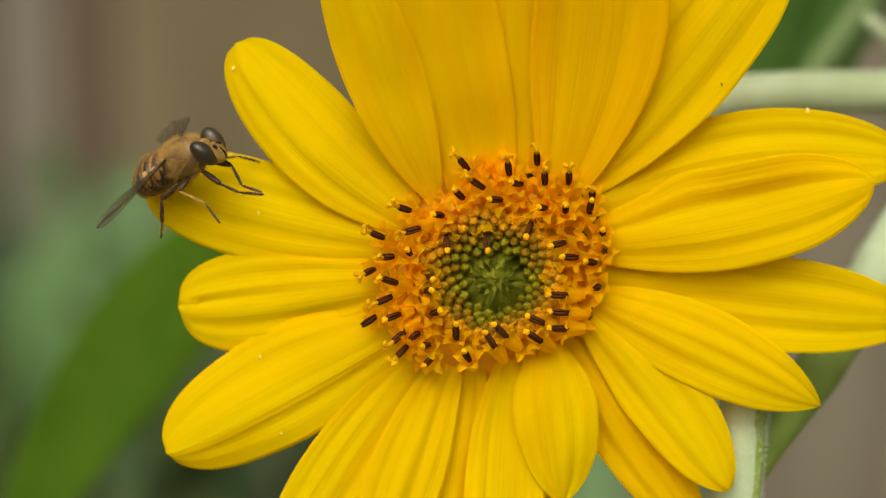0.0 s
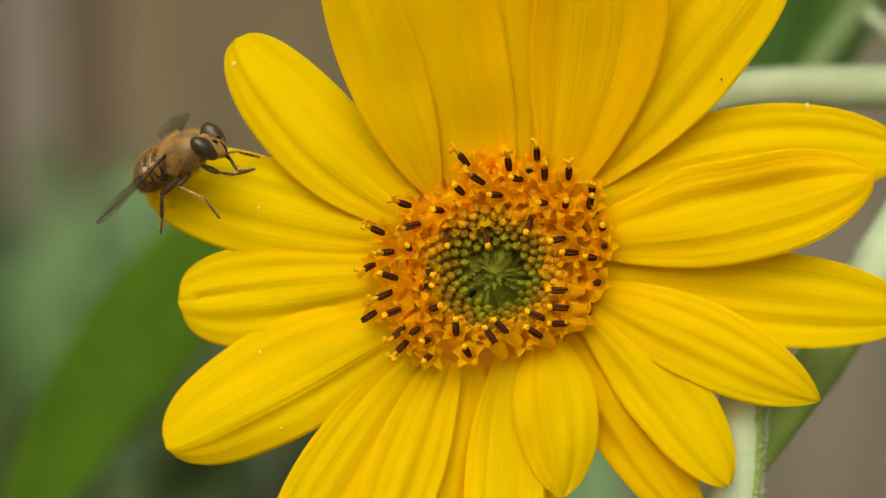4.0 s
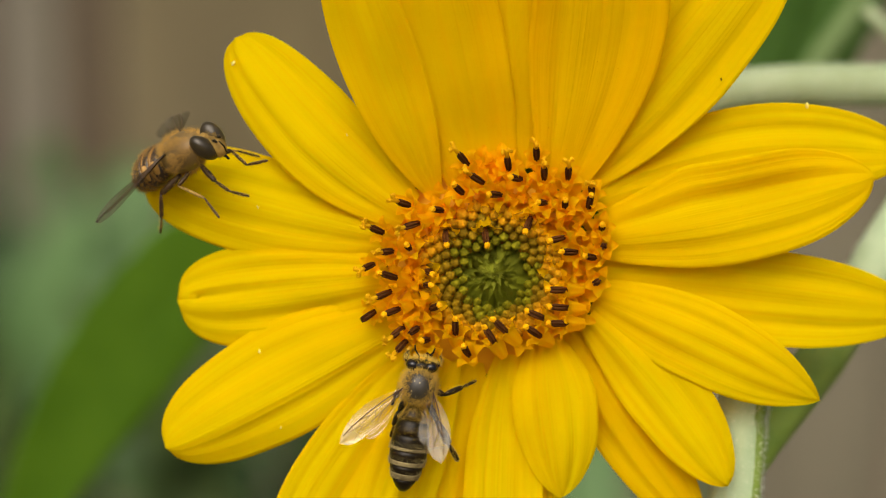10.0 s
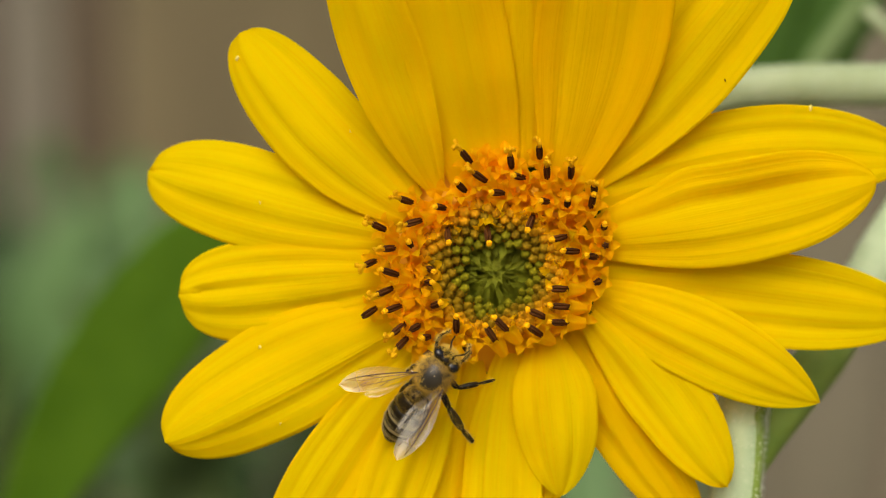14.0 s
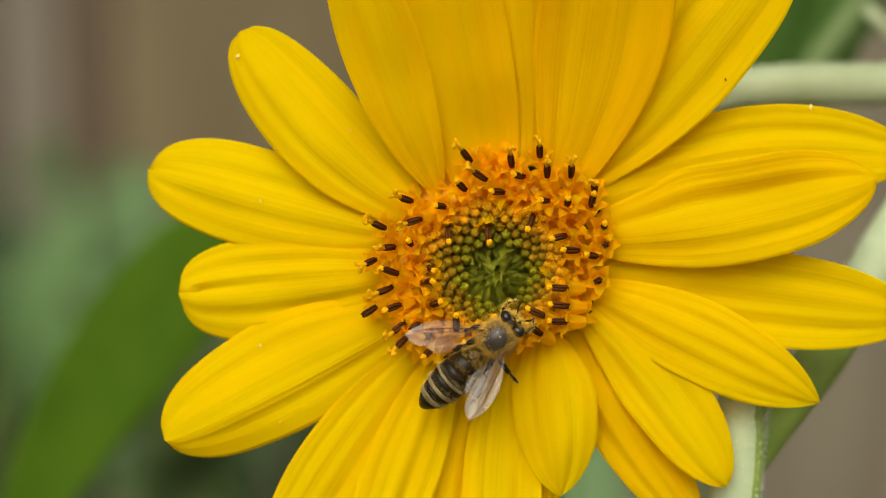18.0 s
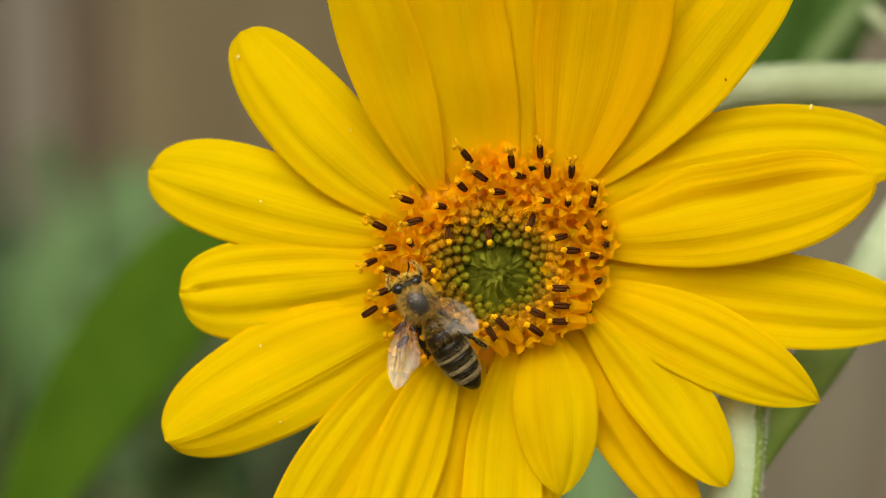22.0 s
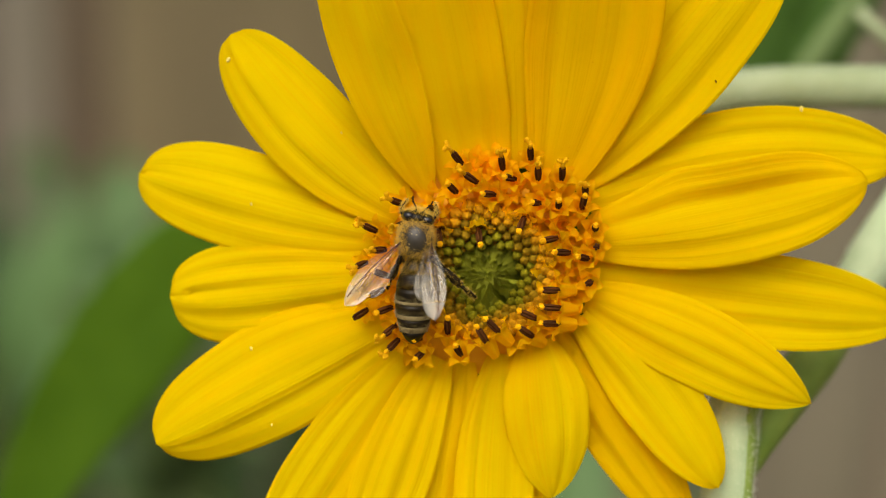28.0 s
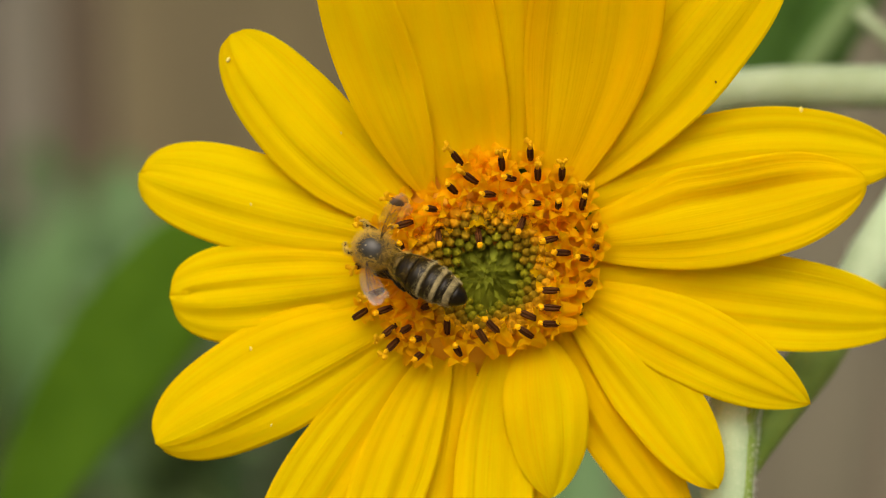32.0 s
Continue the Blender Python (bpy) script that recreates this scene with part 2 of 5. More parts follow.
def blob(bm, centre, radii, turn=None, seg=20, rings=12, shape=None):
    """An egg-like closed form; shape(unit) may push its points."""
    rot = turn.to_3x3() if turn else Matrix.Identity(3)
    rows = []
    for i in range(rings + 1):
        ph = math.pi * i / rings
        row = []
        for j in range(seg):
            th = 2 * math.pi * j / seg
            n = Vector((math.sin(ph) * math.cos(th), math.cos(ph), math.sin(ph) * math.sin(th)))
            q = Vector((n.x * radii[0], n.y * radii[1], n.z * radii[2]))
            if shape:
                q = shape(n, q)
            row.append(q)
            if i in (0, rings):
                break
        rows.append([bm.verts.new((Vector(centre) + rot @ q) * MM) for q in row])
    for r0, r1 in zip(rows, rows[1:]):
        for j in range(seg):
            a, b = r0[j % len(r0)], r0[(j + 1) % len(r0)]
            c, d = r1[(j + 1) % len(r1)], r1[j % len(r1)]
            fs = []
            for v in (a, b, c, d):
                if v not in fs:
                    fs.append(v)
            if len(fs) > 2:
                bm.faces.new(fs)


def fur(name, parent, material, points, length, width=0.035, droop=0.3, seed=1):
    """Short hairs from (place, direction) pairs, each a slim three-sided spike."""
    rnd = random.Random(seed)
    verts, faces = [], []
    for p, n in points:
        d = (n + Vector((rnd.gauss(0, droop), rnd.gauss(0, droop), rnd.gauss(0, droop)))).normalized()
        a = d.orthogonal().normalized()
        b = d.cross(a)
        ln = length * rnd.uniform(0.6, 1.3)
        i = len(verts)
        for th in (0, 2.1, 4.2):
            verts.append((p + (a * math.cos(th) + b * math.sin(th)) * width) * MM)
        bend = a * rnd.uniform(-0.25, 0.25) * ln
        verts.append((p + d * ln + bend) * MM)
        faces += [(i, i + 1, i + 3), (i + 1, i + 2, i + 3), (i + 2, i, i + 3)]
    ob = placed(name, mesh_from(name, verts, faces), material, parent)
    return ob


def surface_points(centre, radii, count, seed, keep=None):
    rnd = random.Random(seed)
    res = []
    while len(res) < count:
        n = Vector((rnd.gauss(0, 1), rnd.gauss(0, 1), rnd.gauss(0, 1))).normalized()
        if keep and not keep(n):
            continue
        res.append((Vector(centre) + Vector((n.x * radii[0], n.y * radii[1], n.z * radii[2])) * 0.97, n))
    return res


def frame_to(p, axis, roll=0.0):
    """A pose whose z runs along axis, at p (millimetres)."""
    q = Vector(axis).to_track_quat("Z", "Y").to_matrix().to_4x4()
    return Matrix.Translation(Vector(p) * MM) @ q @ Matrix.Rotation(roll, 4, "Z")


# ---- the ground and the fence ----
def ground():
    n = 60
    xs = np.concatenate([-np.geomspace(400, 0.6, n // 2), np.linspace(-0.5, 0.5, 7), np.geomspace(0.6, 400, n // 2)])
    verts = [(x, y, 0.02 * noise.noise((x * 1.3, y * 1.3, 0)) if abs(x) < 30 and abs(y) < 30 else 0) for y in xs for x in xs]
    w = len(xs)
    faces = [(j * w + i, j * w + i + 1, (j + 1) * w + i + 1, (j + 1) * w + i) for j in range(w - 1) for i in range(w - 1)]
    ob = placed("ground", mesh_from("ground", verts, faces), M_SOIL, None)
    tagged(ob, "brown bare garden soil under the plants", "ground", kind="structure")


ground()


def fence():
    root = tagged(new("fence"), "weathered brown wooden board fence behind the flowers", "fence")
    root.matrix_basis = pose(0, 1.0, 0)
    bm = bmesh.new()
    bmesh.ops.create_cube(bm, size=1)
    bmesh.ops.scale(bm, vec=(0.138, 0.02, 2.0), verts=bm.verts)
    bmesh.ops.bevel(bm, geom=bm.edges[:], offset=0.003, segments=2, affect="EDGES")
    me = bpy.data.meshes.new("board")
    bm.to_mesh(me)
    bm.free()
    kinds = {M_BOARD: (me, ""), M_BOARD_GREY: (me.copy(), "greyer board"), M_BOARD_PALE: (me.copy(), "pale narrow board"), M_BOARD_DARK: (me.copy(), "dark narrow board")}
    rnd = random.Random(4)
    rows = [(-0.3345 - 0.143 * i, 1.0, M_BOARD) for i in range(12)]
    rows += [(-0.2520, 0.10, M_BOARD_DARK), (-0.2210, 0.25, M_BOARD_PALE), (-0.1905, 0.16, M_BOARD_DARK)]
    rows += [(-0.1060 + 0.143 * i, 1.0, M_BOARD if i < 2 else M_BOARD_GREY) for i in range(15)]
    for x, narrow, mat in rows:
        shape, label = kinds[mat]
        placed("board", shape, mat, root, label, m=pose(x, rnd.uniform(-0.004, 0.004), 1.0 + rnd.uniform(-0.01, 0.01), 0, 0, rnd.uniform(-0.4, 0.4)) @ Matrix.Diagonal((narrow, 1, 1, 1)))
    for z in (0.35, 1.65):
        bm = bmesh.new()
        bmesh.ops.create_cube(bm, size=1)
        bmesh.ops.scale(bm, vec=(4.1, 0.04, 0.07), verts=bm.verts)
        bmesh.ops.translate(bm, vec=(0, 0.034, z), verts=bm.verts)
        bmesh.ops.bevel(bm, geom=bm.edges[:], offset=0.004, segments=1, affect="EDGES")
        part("rail", bm, M_BOARD, root)


fence()


# ---- leaves ----
def leaf_mesh(name, length, width, fold=0.25, droop=0.2, thick=0.35, teeth=0.0, ns=18, nc=10, wave=0.04, rib=0.012, bend=0.0):
    """A leaf along +y with its face to +z, base at the origin (mm)."""
    verts, uvs, faces = [], [], []
    for side in (1, -1):
        for i in range(ns + 1):
            s = i / ns
            hw = width * 0.5 * (math.sin(math.pi * min(1, 0.04 + s * 0.96) ** 0.75)) ** 0.8
            hw *= 1 + teeth * (((s * 14) % 1) - 0.5)
            for j in range(nc + 1):
                c = 2 * j / nc - 1
                z = fold * hw * abs(c) - droop * length * s * s + wave * length * math.sin(7 * s + 3 * c) * abs(c) * 0.5
                z += -rib * length * math.exp(-(c / 0.08) ** 2) + side * thick * 0.5
                verts.append(((c * hw + bend * length * s * s) * MM, s * length * MM, z * MM))
                uvs.append((c * 0.5 + 0.5, s))
    w = nc + 1
    off = (ns + 1) * w
    for i in range(ns):
        for j in range(nc):
            a = i * w + j
            faces.append((a, a + 1, a + w + 1, a + w))
            faces.append((off + a, off + a + w, off + a + w + 1, off + a + 1))
    for i in range(ns):
        for j in (0, nc):
            a, b = i * w + j, (i + 1) * w + j
            faces.append((a, b, off + b, off + a) if j == 0 else (b, a, off + a, off + b))
    return mesh_from(name, verts, faces, uvs)


def fuzz_on(parent, pts, radius, count, length, seed):
    rnd = random.Random(seed)
    pts = [Vector(p) for p in pts]
    out = []
    for _ in range(count):
        i = rnd.randrange(len(pts) - 1)
        f = rnd.random()
        p = pts[i].lerp(pts[i + 1], f)
        d = (pts[i + 1] - pts[i]).normalized()
        a = d.orthogonal().normalized()
        n = (Matrix.Rotation(rnd.uniform(0, 6.283), 3, d) @ a)
        out.append((p + n * radius * 0.97, n))
    ob = fur("fuzz", parent, M_FUZZ, out, length, 0.03, 0.35, seed)
    tagged(ob, "fine white hairs on the stem", kind="stuff")


# ---- the sunflower head ----
sunflower = tagged(new("sunflower"), "yellow sunflower with a green and orange disc on a hairy stem", "flower")
sunflower.matrix_basis = HEAD
petal_seed = [0]
PETAL_TOPS = []


def petal(base, ctrl, tip, left, right, belly=0.5, sharp=0.6, foot=0.4, cup=0.0, pleat=1.0, notch=0.0, lift=0.0, shade_tint=0.0):
    b, c, t = Vector(base), Vector(ctrl), Vector(tip)
    ns, nc = 44, 26
    petal_seed[0] += 1
    sd = petal_seed[0] * 7.3
    rnd = random.Random(petal_seed[0])
    g1, g2, g3 = -0.42 + rnd.uniform(-0.1, 0.1), 0.05 + rnd.uniform(-0.12, 0.12), 0.5 + rnd.uniform(-0.1, 0.1)
    thick = 0.22
    tops, bots, uvs = [], [], []
    for i in range(ns + 1):
        s = i / ns
        s = 1 - (1 - s) ** 1.25
        p = b * (1 - s) ** 2 + c * (2 * s * (1 - s)) + t * s * s
        d = ((c - b) * (1 - s) + (t - c) * s).normalized()
        side = d.cross(Vector((0, 0, 1))).normalized()
        up = side.cross(d)
        if s < belly:
            prof = foot + (1 - foot) * math.sin(math.pi / 2 * s / belly) ** 0.9
        else:
            x = (s - belly) / (1 - belly)
            prof = max(0.0, 1 - x ** 2.3) ** sharp
        fade = math.sin(math.pi * min(1, s * 1.02)) ** 0.5
        for j in range(nc + 1):
            x = 2 * j / nc - 1
            hw = (right if x > 0 else left) * prof
            edge = 1 + 0.025 * noise.noise((s * 5 + sd, x * 0.7, 1.0))
            q = p + side * (x * hw * edge)
            h = cup * x * x * hw * 0.28
            for g, a, gw in ((g1, 0.46, 0.15), (g2, 0.16, 0.12), (g3, 0.42, 0.14), (-0.78, 0.14, 0.08), (0.80, 0.14, 0.08)):
                h -= pleat * a * math.exp(-((x - g) / gw) ** 2) * fade
            h += pleat * (0.16 * noise.noise((x * 4.0 + sd, s * 0.9, 2.0)) + 0.035 * noise.noise((x * 16 + sd, s * 1.2, 5.0))) * fade
            h += 0.55 * noise.noise((s * 3.2 + sd, x * 1.1, 0.3)) * min(1, s * 2.5)
            h += 0.5 * (1 - fade) * (-abs(x)) * (1 if s < 0.5 else 0.4)
            if lift and x < 0:
                q = q - side * (x * hw * -0.13 * math.exp(-((s - 0.34) / 0.10) ** 2))
                h += lift * (-x) ** 1.3 * math.exp(-((s - 0.55) / 0.28) ** 2)
            if notch:
                q = q - d * notch * math.exp(-((x - g2) / 0.20) ** 2) * s ** 12
                h -= notch * 0.45 * math.exp(-((x - g2) / 0.09) ** 2) * s ** 2
            q = q + up * h
            if s > 0.08:
                PETAL_TOPS.append(q + up * thick * 0.5)
            tops.append(q + up * thick * 0.5)
            bots.append(q - up * thick * 0.5)
            uvs.append((x * 0.5 + 0.5 + sd, s))
    verts = [v * MM for v in tops + bots]
    w, off = nc + 1, len(tops)
    faces = []
    for i in range(ns):
        for j in range(nc):
            a = i * w + j
            faces.append((a, a + 1, a + w + 1, a + w))
            faces.append((off + a, off + a + w, off + a + w + 1, off + a + 1))
        a, e = i * w, i * w + nc
        faces.append((a, a + w, off + a + w, off + a))
        faces.append((e + w, e, off + e, off + e + w))
    a = ns * w
    for j in range(nc):
        faces.append((a + j, a + j + 1, off + a + j + 1, off + a + j))
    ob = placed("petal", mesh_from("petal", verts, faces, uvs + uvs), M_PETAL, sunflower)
    ob.color = (shade_tint, shade_tint, shade_tint, 1)


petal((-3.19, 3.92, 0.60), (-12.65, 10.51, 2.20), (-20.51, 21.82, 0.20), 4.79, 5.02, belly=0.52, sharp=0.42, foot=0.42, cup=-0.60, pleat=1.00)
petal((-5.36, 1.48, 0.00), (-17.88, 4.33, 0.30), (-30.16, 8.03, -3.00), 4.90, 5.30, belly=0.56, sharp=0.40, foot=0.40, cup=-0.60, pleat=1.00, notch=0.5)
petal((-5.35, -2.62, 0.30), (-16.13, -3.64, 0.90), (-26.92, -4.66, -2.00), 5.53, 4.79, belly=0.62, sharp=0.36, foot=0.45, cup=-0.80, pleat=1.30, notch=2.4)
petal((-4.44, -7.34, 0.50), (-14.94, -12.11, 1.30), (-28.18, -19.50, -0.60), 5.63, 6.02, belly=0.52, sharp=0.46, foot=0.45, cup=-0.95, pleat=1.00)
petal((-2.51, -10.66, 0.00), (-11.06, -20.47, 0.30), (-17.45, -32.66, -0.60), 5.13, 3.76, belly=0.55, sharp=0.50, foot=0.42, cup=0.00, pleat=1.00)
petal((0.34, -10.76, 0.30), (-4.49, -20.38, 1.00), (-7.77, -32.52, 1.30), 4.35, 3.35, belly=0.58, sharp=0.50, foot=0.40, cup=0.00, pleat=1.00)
petal((2.74, -11.09, -0.30), (0.92, -20.54, -0.10), (-0.52, -31.65, 0.20), 3.54, 3.54, belly=0.50, sharp=0.55, foot=0.40, cup=0.00, pleat=1.00, shade_tint=0.35)
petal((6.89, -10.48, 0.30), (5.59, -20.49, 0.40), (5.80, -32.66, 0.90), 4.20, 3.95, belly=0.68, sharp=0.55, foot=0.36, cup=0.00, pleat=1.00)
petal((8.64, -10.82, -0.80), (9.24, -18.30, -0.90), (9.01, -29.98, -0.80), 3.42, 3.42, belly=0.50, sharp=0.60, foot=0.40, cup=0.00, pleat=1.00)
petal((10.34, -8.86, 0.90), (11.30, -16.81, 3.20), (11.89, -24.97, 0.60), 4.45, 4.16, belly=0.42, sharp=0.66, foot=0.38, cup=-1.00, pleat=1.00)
petal((12.81, -8.23, -0.60), (17.56, -17.15, -0.80), (26.11, -28.60, -1.50), 3.76, 3.76, belly=0.50, sharp=0.60, foot=0.35, cup=-0.80, pleat=1.00, shade_tint=0.45)
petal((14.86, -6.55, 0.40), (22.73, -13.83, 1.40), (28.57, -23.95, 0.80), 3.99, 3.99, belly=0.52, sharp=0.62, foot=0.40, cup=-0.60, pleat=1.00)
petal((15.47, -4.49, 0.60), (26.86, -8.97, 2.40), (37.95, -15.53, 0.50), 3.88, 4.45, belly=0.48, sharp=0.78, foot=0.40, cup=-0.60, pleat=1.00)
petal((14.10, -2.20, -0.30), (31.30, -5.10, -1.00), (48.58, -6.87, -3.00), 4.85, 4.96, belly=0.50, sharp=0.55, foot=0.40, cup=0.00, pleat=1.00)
petal((15.68, 1.19, 0.80), (29.09, 3.16, 2.60), (43.57, 6.98, 1.20), 5.25, 5.25, belly=0.55, sharp=0.58, foot=0.42, cup=-0.40, pleat=1.00, lift=2.2, shade_tint=0.15)
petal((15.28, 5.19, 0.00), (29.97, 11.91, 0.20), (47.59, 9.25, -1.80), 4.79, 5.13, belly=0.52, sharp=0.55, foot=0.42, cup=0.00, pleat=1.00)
petal((14.13, 7.01, 0.30), (24.30, 18.66, 3.00), (34.36, 31.85, 6.00), 5.70, 5.59, belly=0.55, sharp=0.50, foot=0.33, cup=0.00, pleat=1.00, shade_tint=0.15)
petal((11.60, 6.20, 0.60), (16.70, 20.90, 3.90), (15.39, 33.95, 10.40), 6.30, 7.25, belly=0.60, sharp=0.50, foot=0.30, cup=0.40, pleat=1.00, shade_tint=0.55)
petal((8.33, 8.21, 0.20), (7.55, 21.48, 3.20), (6.94, 32.53, 9.00), 4.48, 4.28, belly=0.55, sharp=0.50, foot=0.40, cup=0.10, pleat=1.00, shade_tint=0.38)
petal((4.60, 7.27, 0.30), (2.29, 17.94, 3.10), (-0.76, 31.40, 9.30), 5.90, 4.95, belly=0.60, sharp=0.50, foot=0.66, cup=0.05, pleat=1.00, shade_tint=0.45)
petal((-0.60, 5.90, 0.80), (-5.00, 16.42, 4.70), (-10.00, 32.12, 9.80), 4.20, 3.70, belly=0.55, sharp=0.50, foot=0.22, cup=0.10, pleat=0.80, shade_tint=0.28)


def disc_base():
    bm = bmesh.new()

    def dome(n, q):
        return Vector((q.x, q.y, q.z * (1.0 if n.z > 0 else 1.6)))

    blob(bm, (4.7, -1.6, -3.2), (11.6, 11.2, 3.8), None, 40, 24, dome)
    part("receptacle", bm, M_DISC, sunflower, "orange brown base of the disc")
    bm = bmesh.new()
    blob(bm, (5.3, -2.4, -0.35), (4.3, 4.1, 1.35), None, 28, 16)
    part("disc_centre", bm, M_CHAFF, sunflower, "green middle of the disc")


disc_base()


# ---- disc florets: shared meshes, axis along +z, mouth at the origin ----
def corolla_mesh(seed):
    """A five-lobed tube: the lobes bend outwards like a star."""
    rnd = random.Random(seed)
    prof = [(-2.1, 0.42), (-1.6, 0.56), (-1.1, 0.68), (-0.6, 0.76), (-0.2, 0.80)]
    n = 20
    verts, faces = [], []
    for z, r in prof:
        for j in range(n):
            th = 2 * math.pi * j / n
            rr = r * (1 + 0.16 * math.cos(5 * th) + rnd.uniform(-0.05, 0.05))
            verts.append((rr * math.cos(th) * MM, rr * math.sin(th) * MM, z * MM))
    for i in range(len(prof) - 1):
        for j in range(n):
            faces.append((i * n + j, i * n + (j + 1) % n, (i + 1) * n + (j + 1) % n, (i + 1) * n + j))
    top = (len(prof) - 1) * n
    for k in range(5):
        bend = rnd.uniform(0.6, 1.1)
        th0 = 2 * math.pi * (k + 0.5) / 5
        row = [top + (k * 4 + q) % n for q in range(5)]
        for s in (0.4, 0.75, 1.0):
            new_row = []
            r = 0.80 + s * 1.0 * bend
            z = -0.2 + 0.55 * s - 0.42 * s * s
            for q in range(5):
                off = (q - 2) / 2 * math.pi / 5 * (1 - s) ** 0.7 * 0.80 / r * 1.35
                new_row.append(len(verts))
                verts.append((r * math.cos(th0 + off) * MM, r * math.sin(th0 + off) * MM, (z + 0.10 * abs(q - 2)) * MM))
            for q in range(4):
                faces.append((row[q], row[q + 1], new_row[q + 1], new_row[q]))
            row = new_row
    return mesh_from("disc_floret", verts, faces)


def bm_mesh(name, fill):
    bm = bmesh.new()
    fill(bm)
    me = bpy.data.meshes.new(name)
    bm.to_mesh(me)
    bm.free()
    for p in me.polygons:
        p.use_smooth = True
    return me


def anther_fill(bm):
    # five dark stamens stand in a ring round the style
    tube(bm, [(0, 0, -0.4), (0, 0, 1.45)], [0.16, 0.14], 6)
    for q in range(5):
        a = 2 * math.pi * q / 5
        c, d = math.cos(a), math.sin(a)
        top = 1.45 + 0.16 * math.sin(q * 2.3)
        tube(bm, [(0.18 * c, 0.18 * d, -0.45), (0.23 * c, 0.23 * d, 0.3), (0.24 * c, 0.24 * d, 1.1), (0.20 * c, 0.20 * d, top)], [0.11, 0.14, 0.135, 0.06], 6)


def ball_fill(bm):
    # a knob of crumbly pollen
    blob(bm, (0, 0, 1.66), (0.28, 0.28, 0.30), None, 12, 8, lambda n, q: q * (1 + 0.25 * noise.noise(n * 3.4)))
    rnd = random.Random(23)
    for p, n in surface_points((0, 0, 1.68), (0.28, 0.28, 0.30), 34, 23):
        q = rnd.uniform(0.05, 0.10)
        blob(bm, p, (q, q, q), None, 6, 4)


def fork_fill(bm):
    # two curled arms, crusted with pollen
    tube(bm, [(0, 0, 1.4), (0, 0, 1.8), (0.03, 0, 2.3)], [0.22, 0.23, 0.24], 8)
    for k in (1, -1):
        tube(bm, [(0, 0, 2.05), (k * 0.16, 0.06, 2.36), (k * 0.34, 0.14, 2.54 + k * 0.1), (k * 0.46, 0.22, 2.40), (k * 0.42, 0.28, 2.20)], [0.20, 0.22, 0.22, 0.20, 0.14], 8)
    rnd = random.Random(17)
    for _ in range(30):
        q = rnd.uniform(0.05, 0.10)
        k = rnd.uniform(-1, 1)
        blob(bm, (k * 0.52, 0.20 * abs(k) + rnd.uniform(-0.20, 0.20), 2.32 + 0.10 * abs(k) + rnd.uniform(-0.22, 0.26)), (q, q, q), None, 6, 4)


COROLLAS = [corolla_mesh(s) for s in range(4)]
ANTHER = bm_mesh("anther_tube", anther_fill)
BALL = bm_mesh("stigma", ball_fill)
FORK = bm_mesh("stigma", fork_fill)
FLORET_AT = []


def floret(mouth, axis, kind):
    rnd = random.Random(len(FLORET_AT) * 13 + 5)
    FLORET_AT.append(Vector(mouth))
    ob = placed("disc_floret", COROLLAS[len(FLORET_AT) % 4], M_COROLLA, sunflower, m=frame_to(mouth, axis, rnd.uniform(0, 6.28)))
    if kind != "star":
        placed("anther_tube", ANTHER, M_ANTHER, ob, "dark brown anther tube")
    if kind == "ball":
        placed("stigma", BALL, M_POLLEN, ob, "yellow pollen-covered tip")
    if kind == "fork":
        placed("stigma", FORK, M_STIGMA, ob, "curled yellow forked stigma")


floret((2.53, 8.88, 3.36), (-0.51, 0.60, 0.61), "fork")
floret((3.98, 6.96, 3.73), (-0.66, 0.43, 0.62), "fork")
floret((2.02, 5.95, 3.61), (-0.40, 0.37, 0.84), "ball")
floret((-3.37, 4.72, 3.48), (-0.60, 0.20, 0.78), "fork")
floret((-6.07, 2.08, 3.15), (-0.68, 0.31, 0.66), "fork")
floret((-2.52, 2.75, 3.69), (-0.77, -0.23, 0.60), "fork")
floret((-0.06, 4.10, 3.48), (-0.46, 0.06, 0.89), "ball")
floret((-3.20, 0.39, 3.63), (-0.11, 0.20, 0.97), "ball")
floret((-5.11, 0.06, 3.55), (-0.54, -0.06, 0.84), "fork")
floret((-6.98, -1.29, 3.04), (-0.51, -0.23, 0.83), "fork")
floret((-4.83, -2.47, 3.64), (-0.80, 0.26, 0.54), "ball")
floret((-5.39, -4.04, 3.43), (-0.74, -0.29, 0.61), "fork")
floret((-4.55, -5.78, 3.49), (-0.71, -0.23, 0.66), "ball")
floret((-6.99, -6.09, 2.73), (-0.68, -0.43, 0.59), "bare")
floret((-4.05, -7.64, 3.36), (-0.63, -0.51, 0.59), "fork")
floret((-3.83, -9.11, 3.12), (-0.54, -0.54, 0.64), "fork")
floret((-1.52, -8.75, 3.64), (-0.31, -0.03, 0.95), "ball")
floret((-2.58, -7.69, 3.64), (-0.40, -0.23, 0.89), "bare")
floret((-1.29, -10.28, 3.37), (-0.37, -0.29, 0.88), "ball")
floret((2.52, -10.15, 3.79), (-0.26, 0.46, 0.85), "ball")
floret((1.35, -7.92, 3.46), (-0.03, 0.74, 0.67), "ball")
floret((5.05, -8.93, 3.51), (-0.52, 0.80, 0.29), "ball")
floret((6.24, -7.93, 3.28), (-0.70, 0.67, 0.25), "ball")
floret((9.88, -6.68, 3.50), (-0.88, 0.40, 0.26), "ball")
floret((9.48, -8.36, 3.71), (-0.71, 0.48, 0.51), "ball")
floret((12.12, -3.99, 3.61), (-0.95, 0.03, 0.30), "ball")
floret((12.23, -5.72, 3.77), (-0.95, 0.08, 0.29), "ball")
floret((12.12, -7.30, 3.64), (-0.96, 0.03, 0.27), "ball")
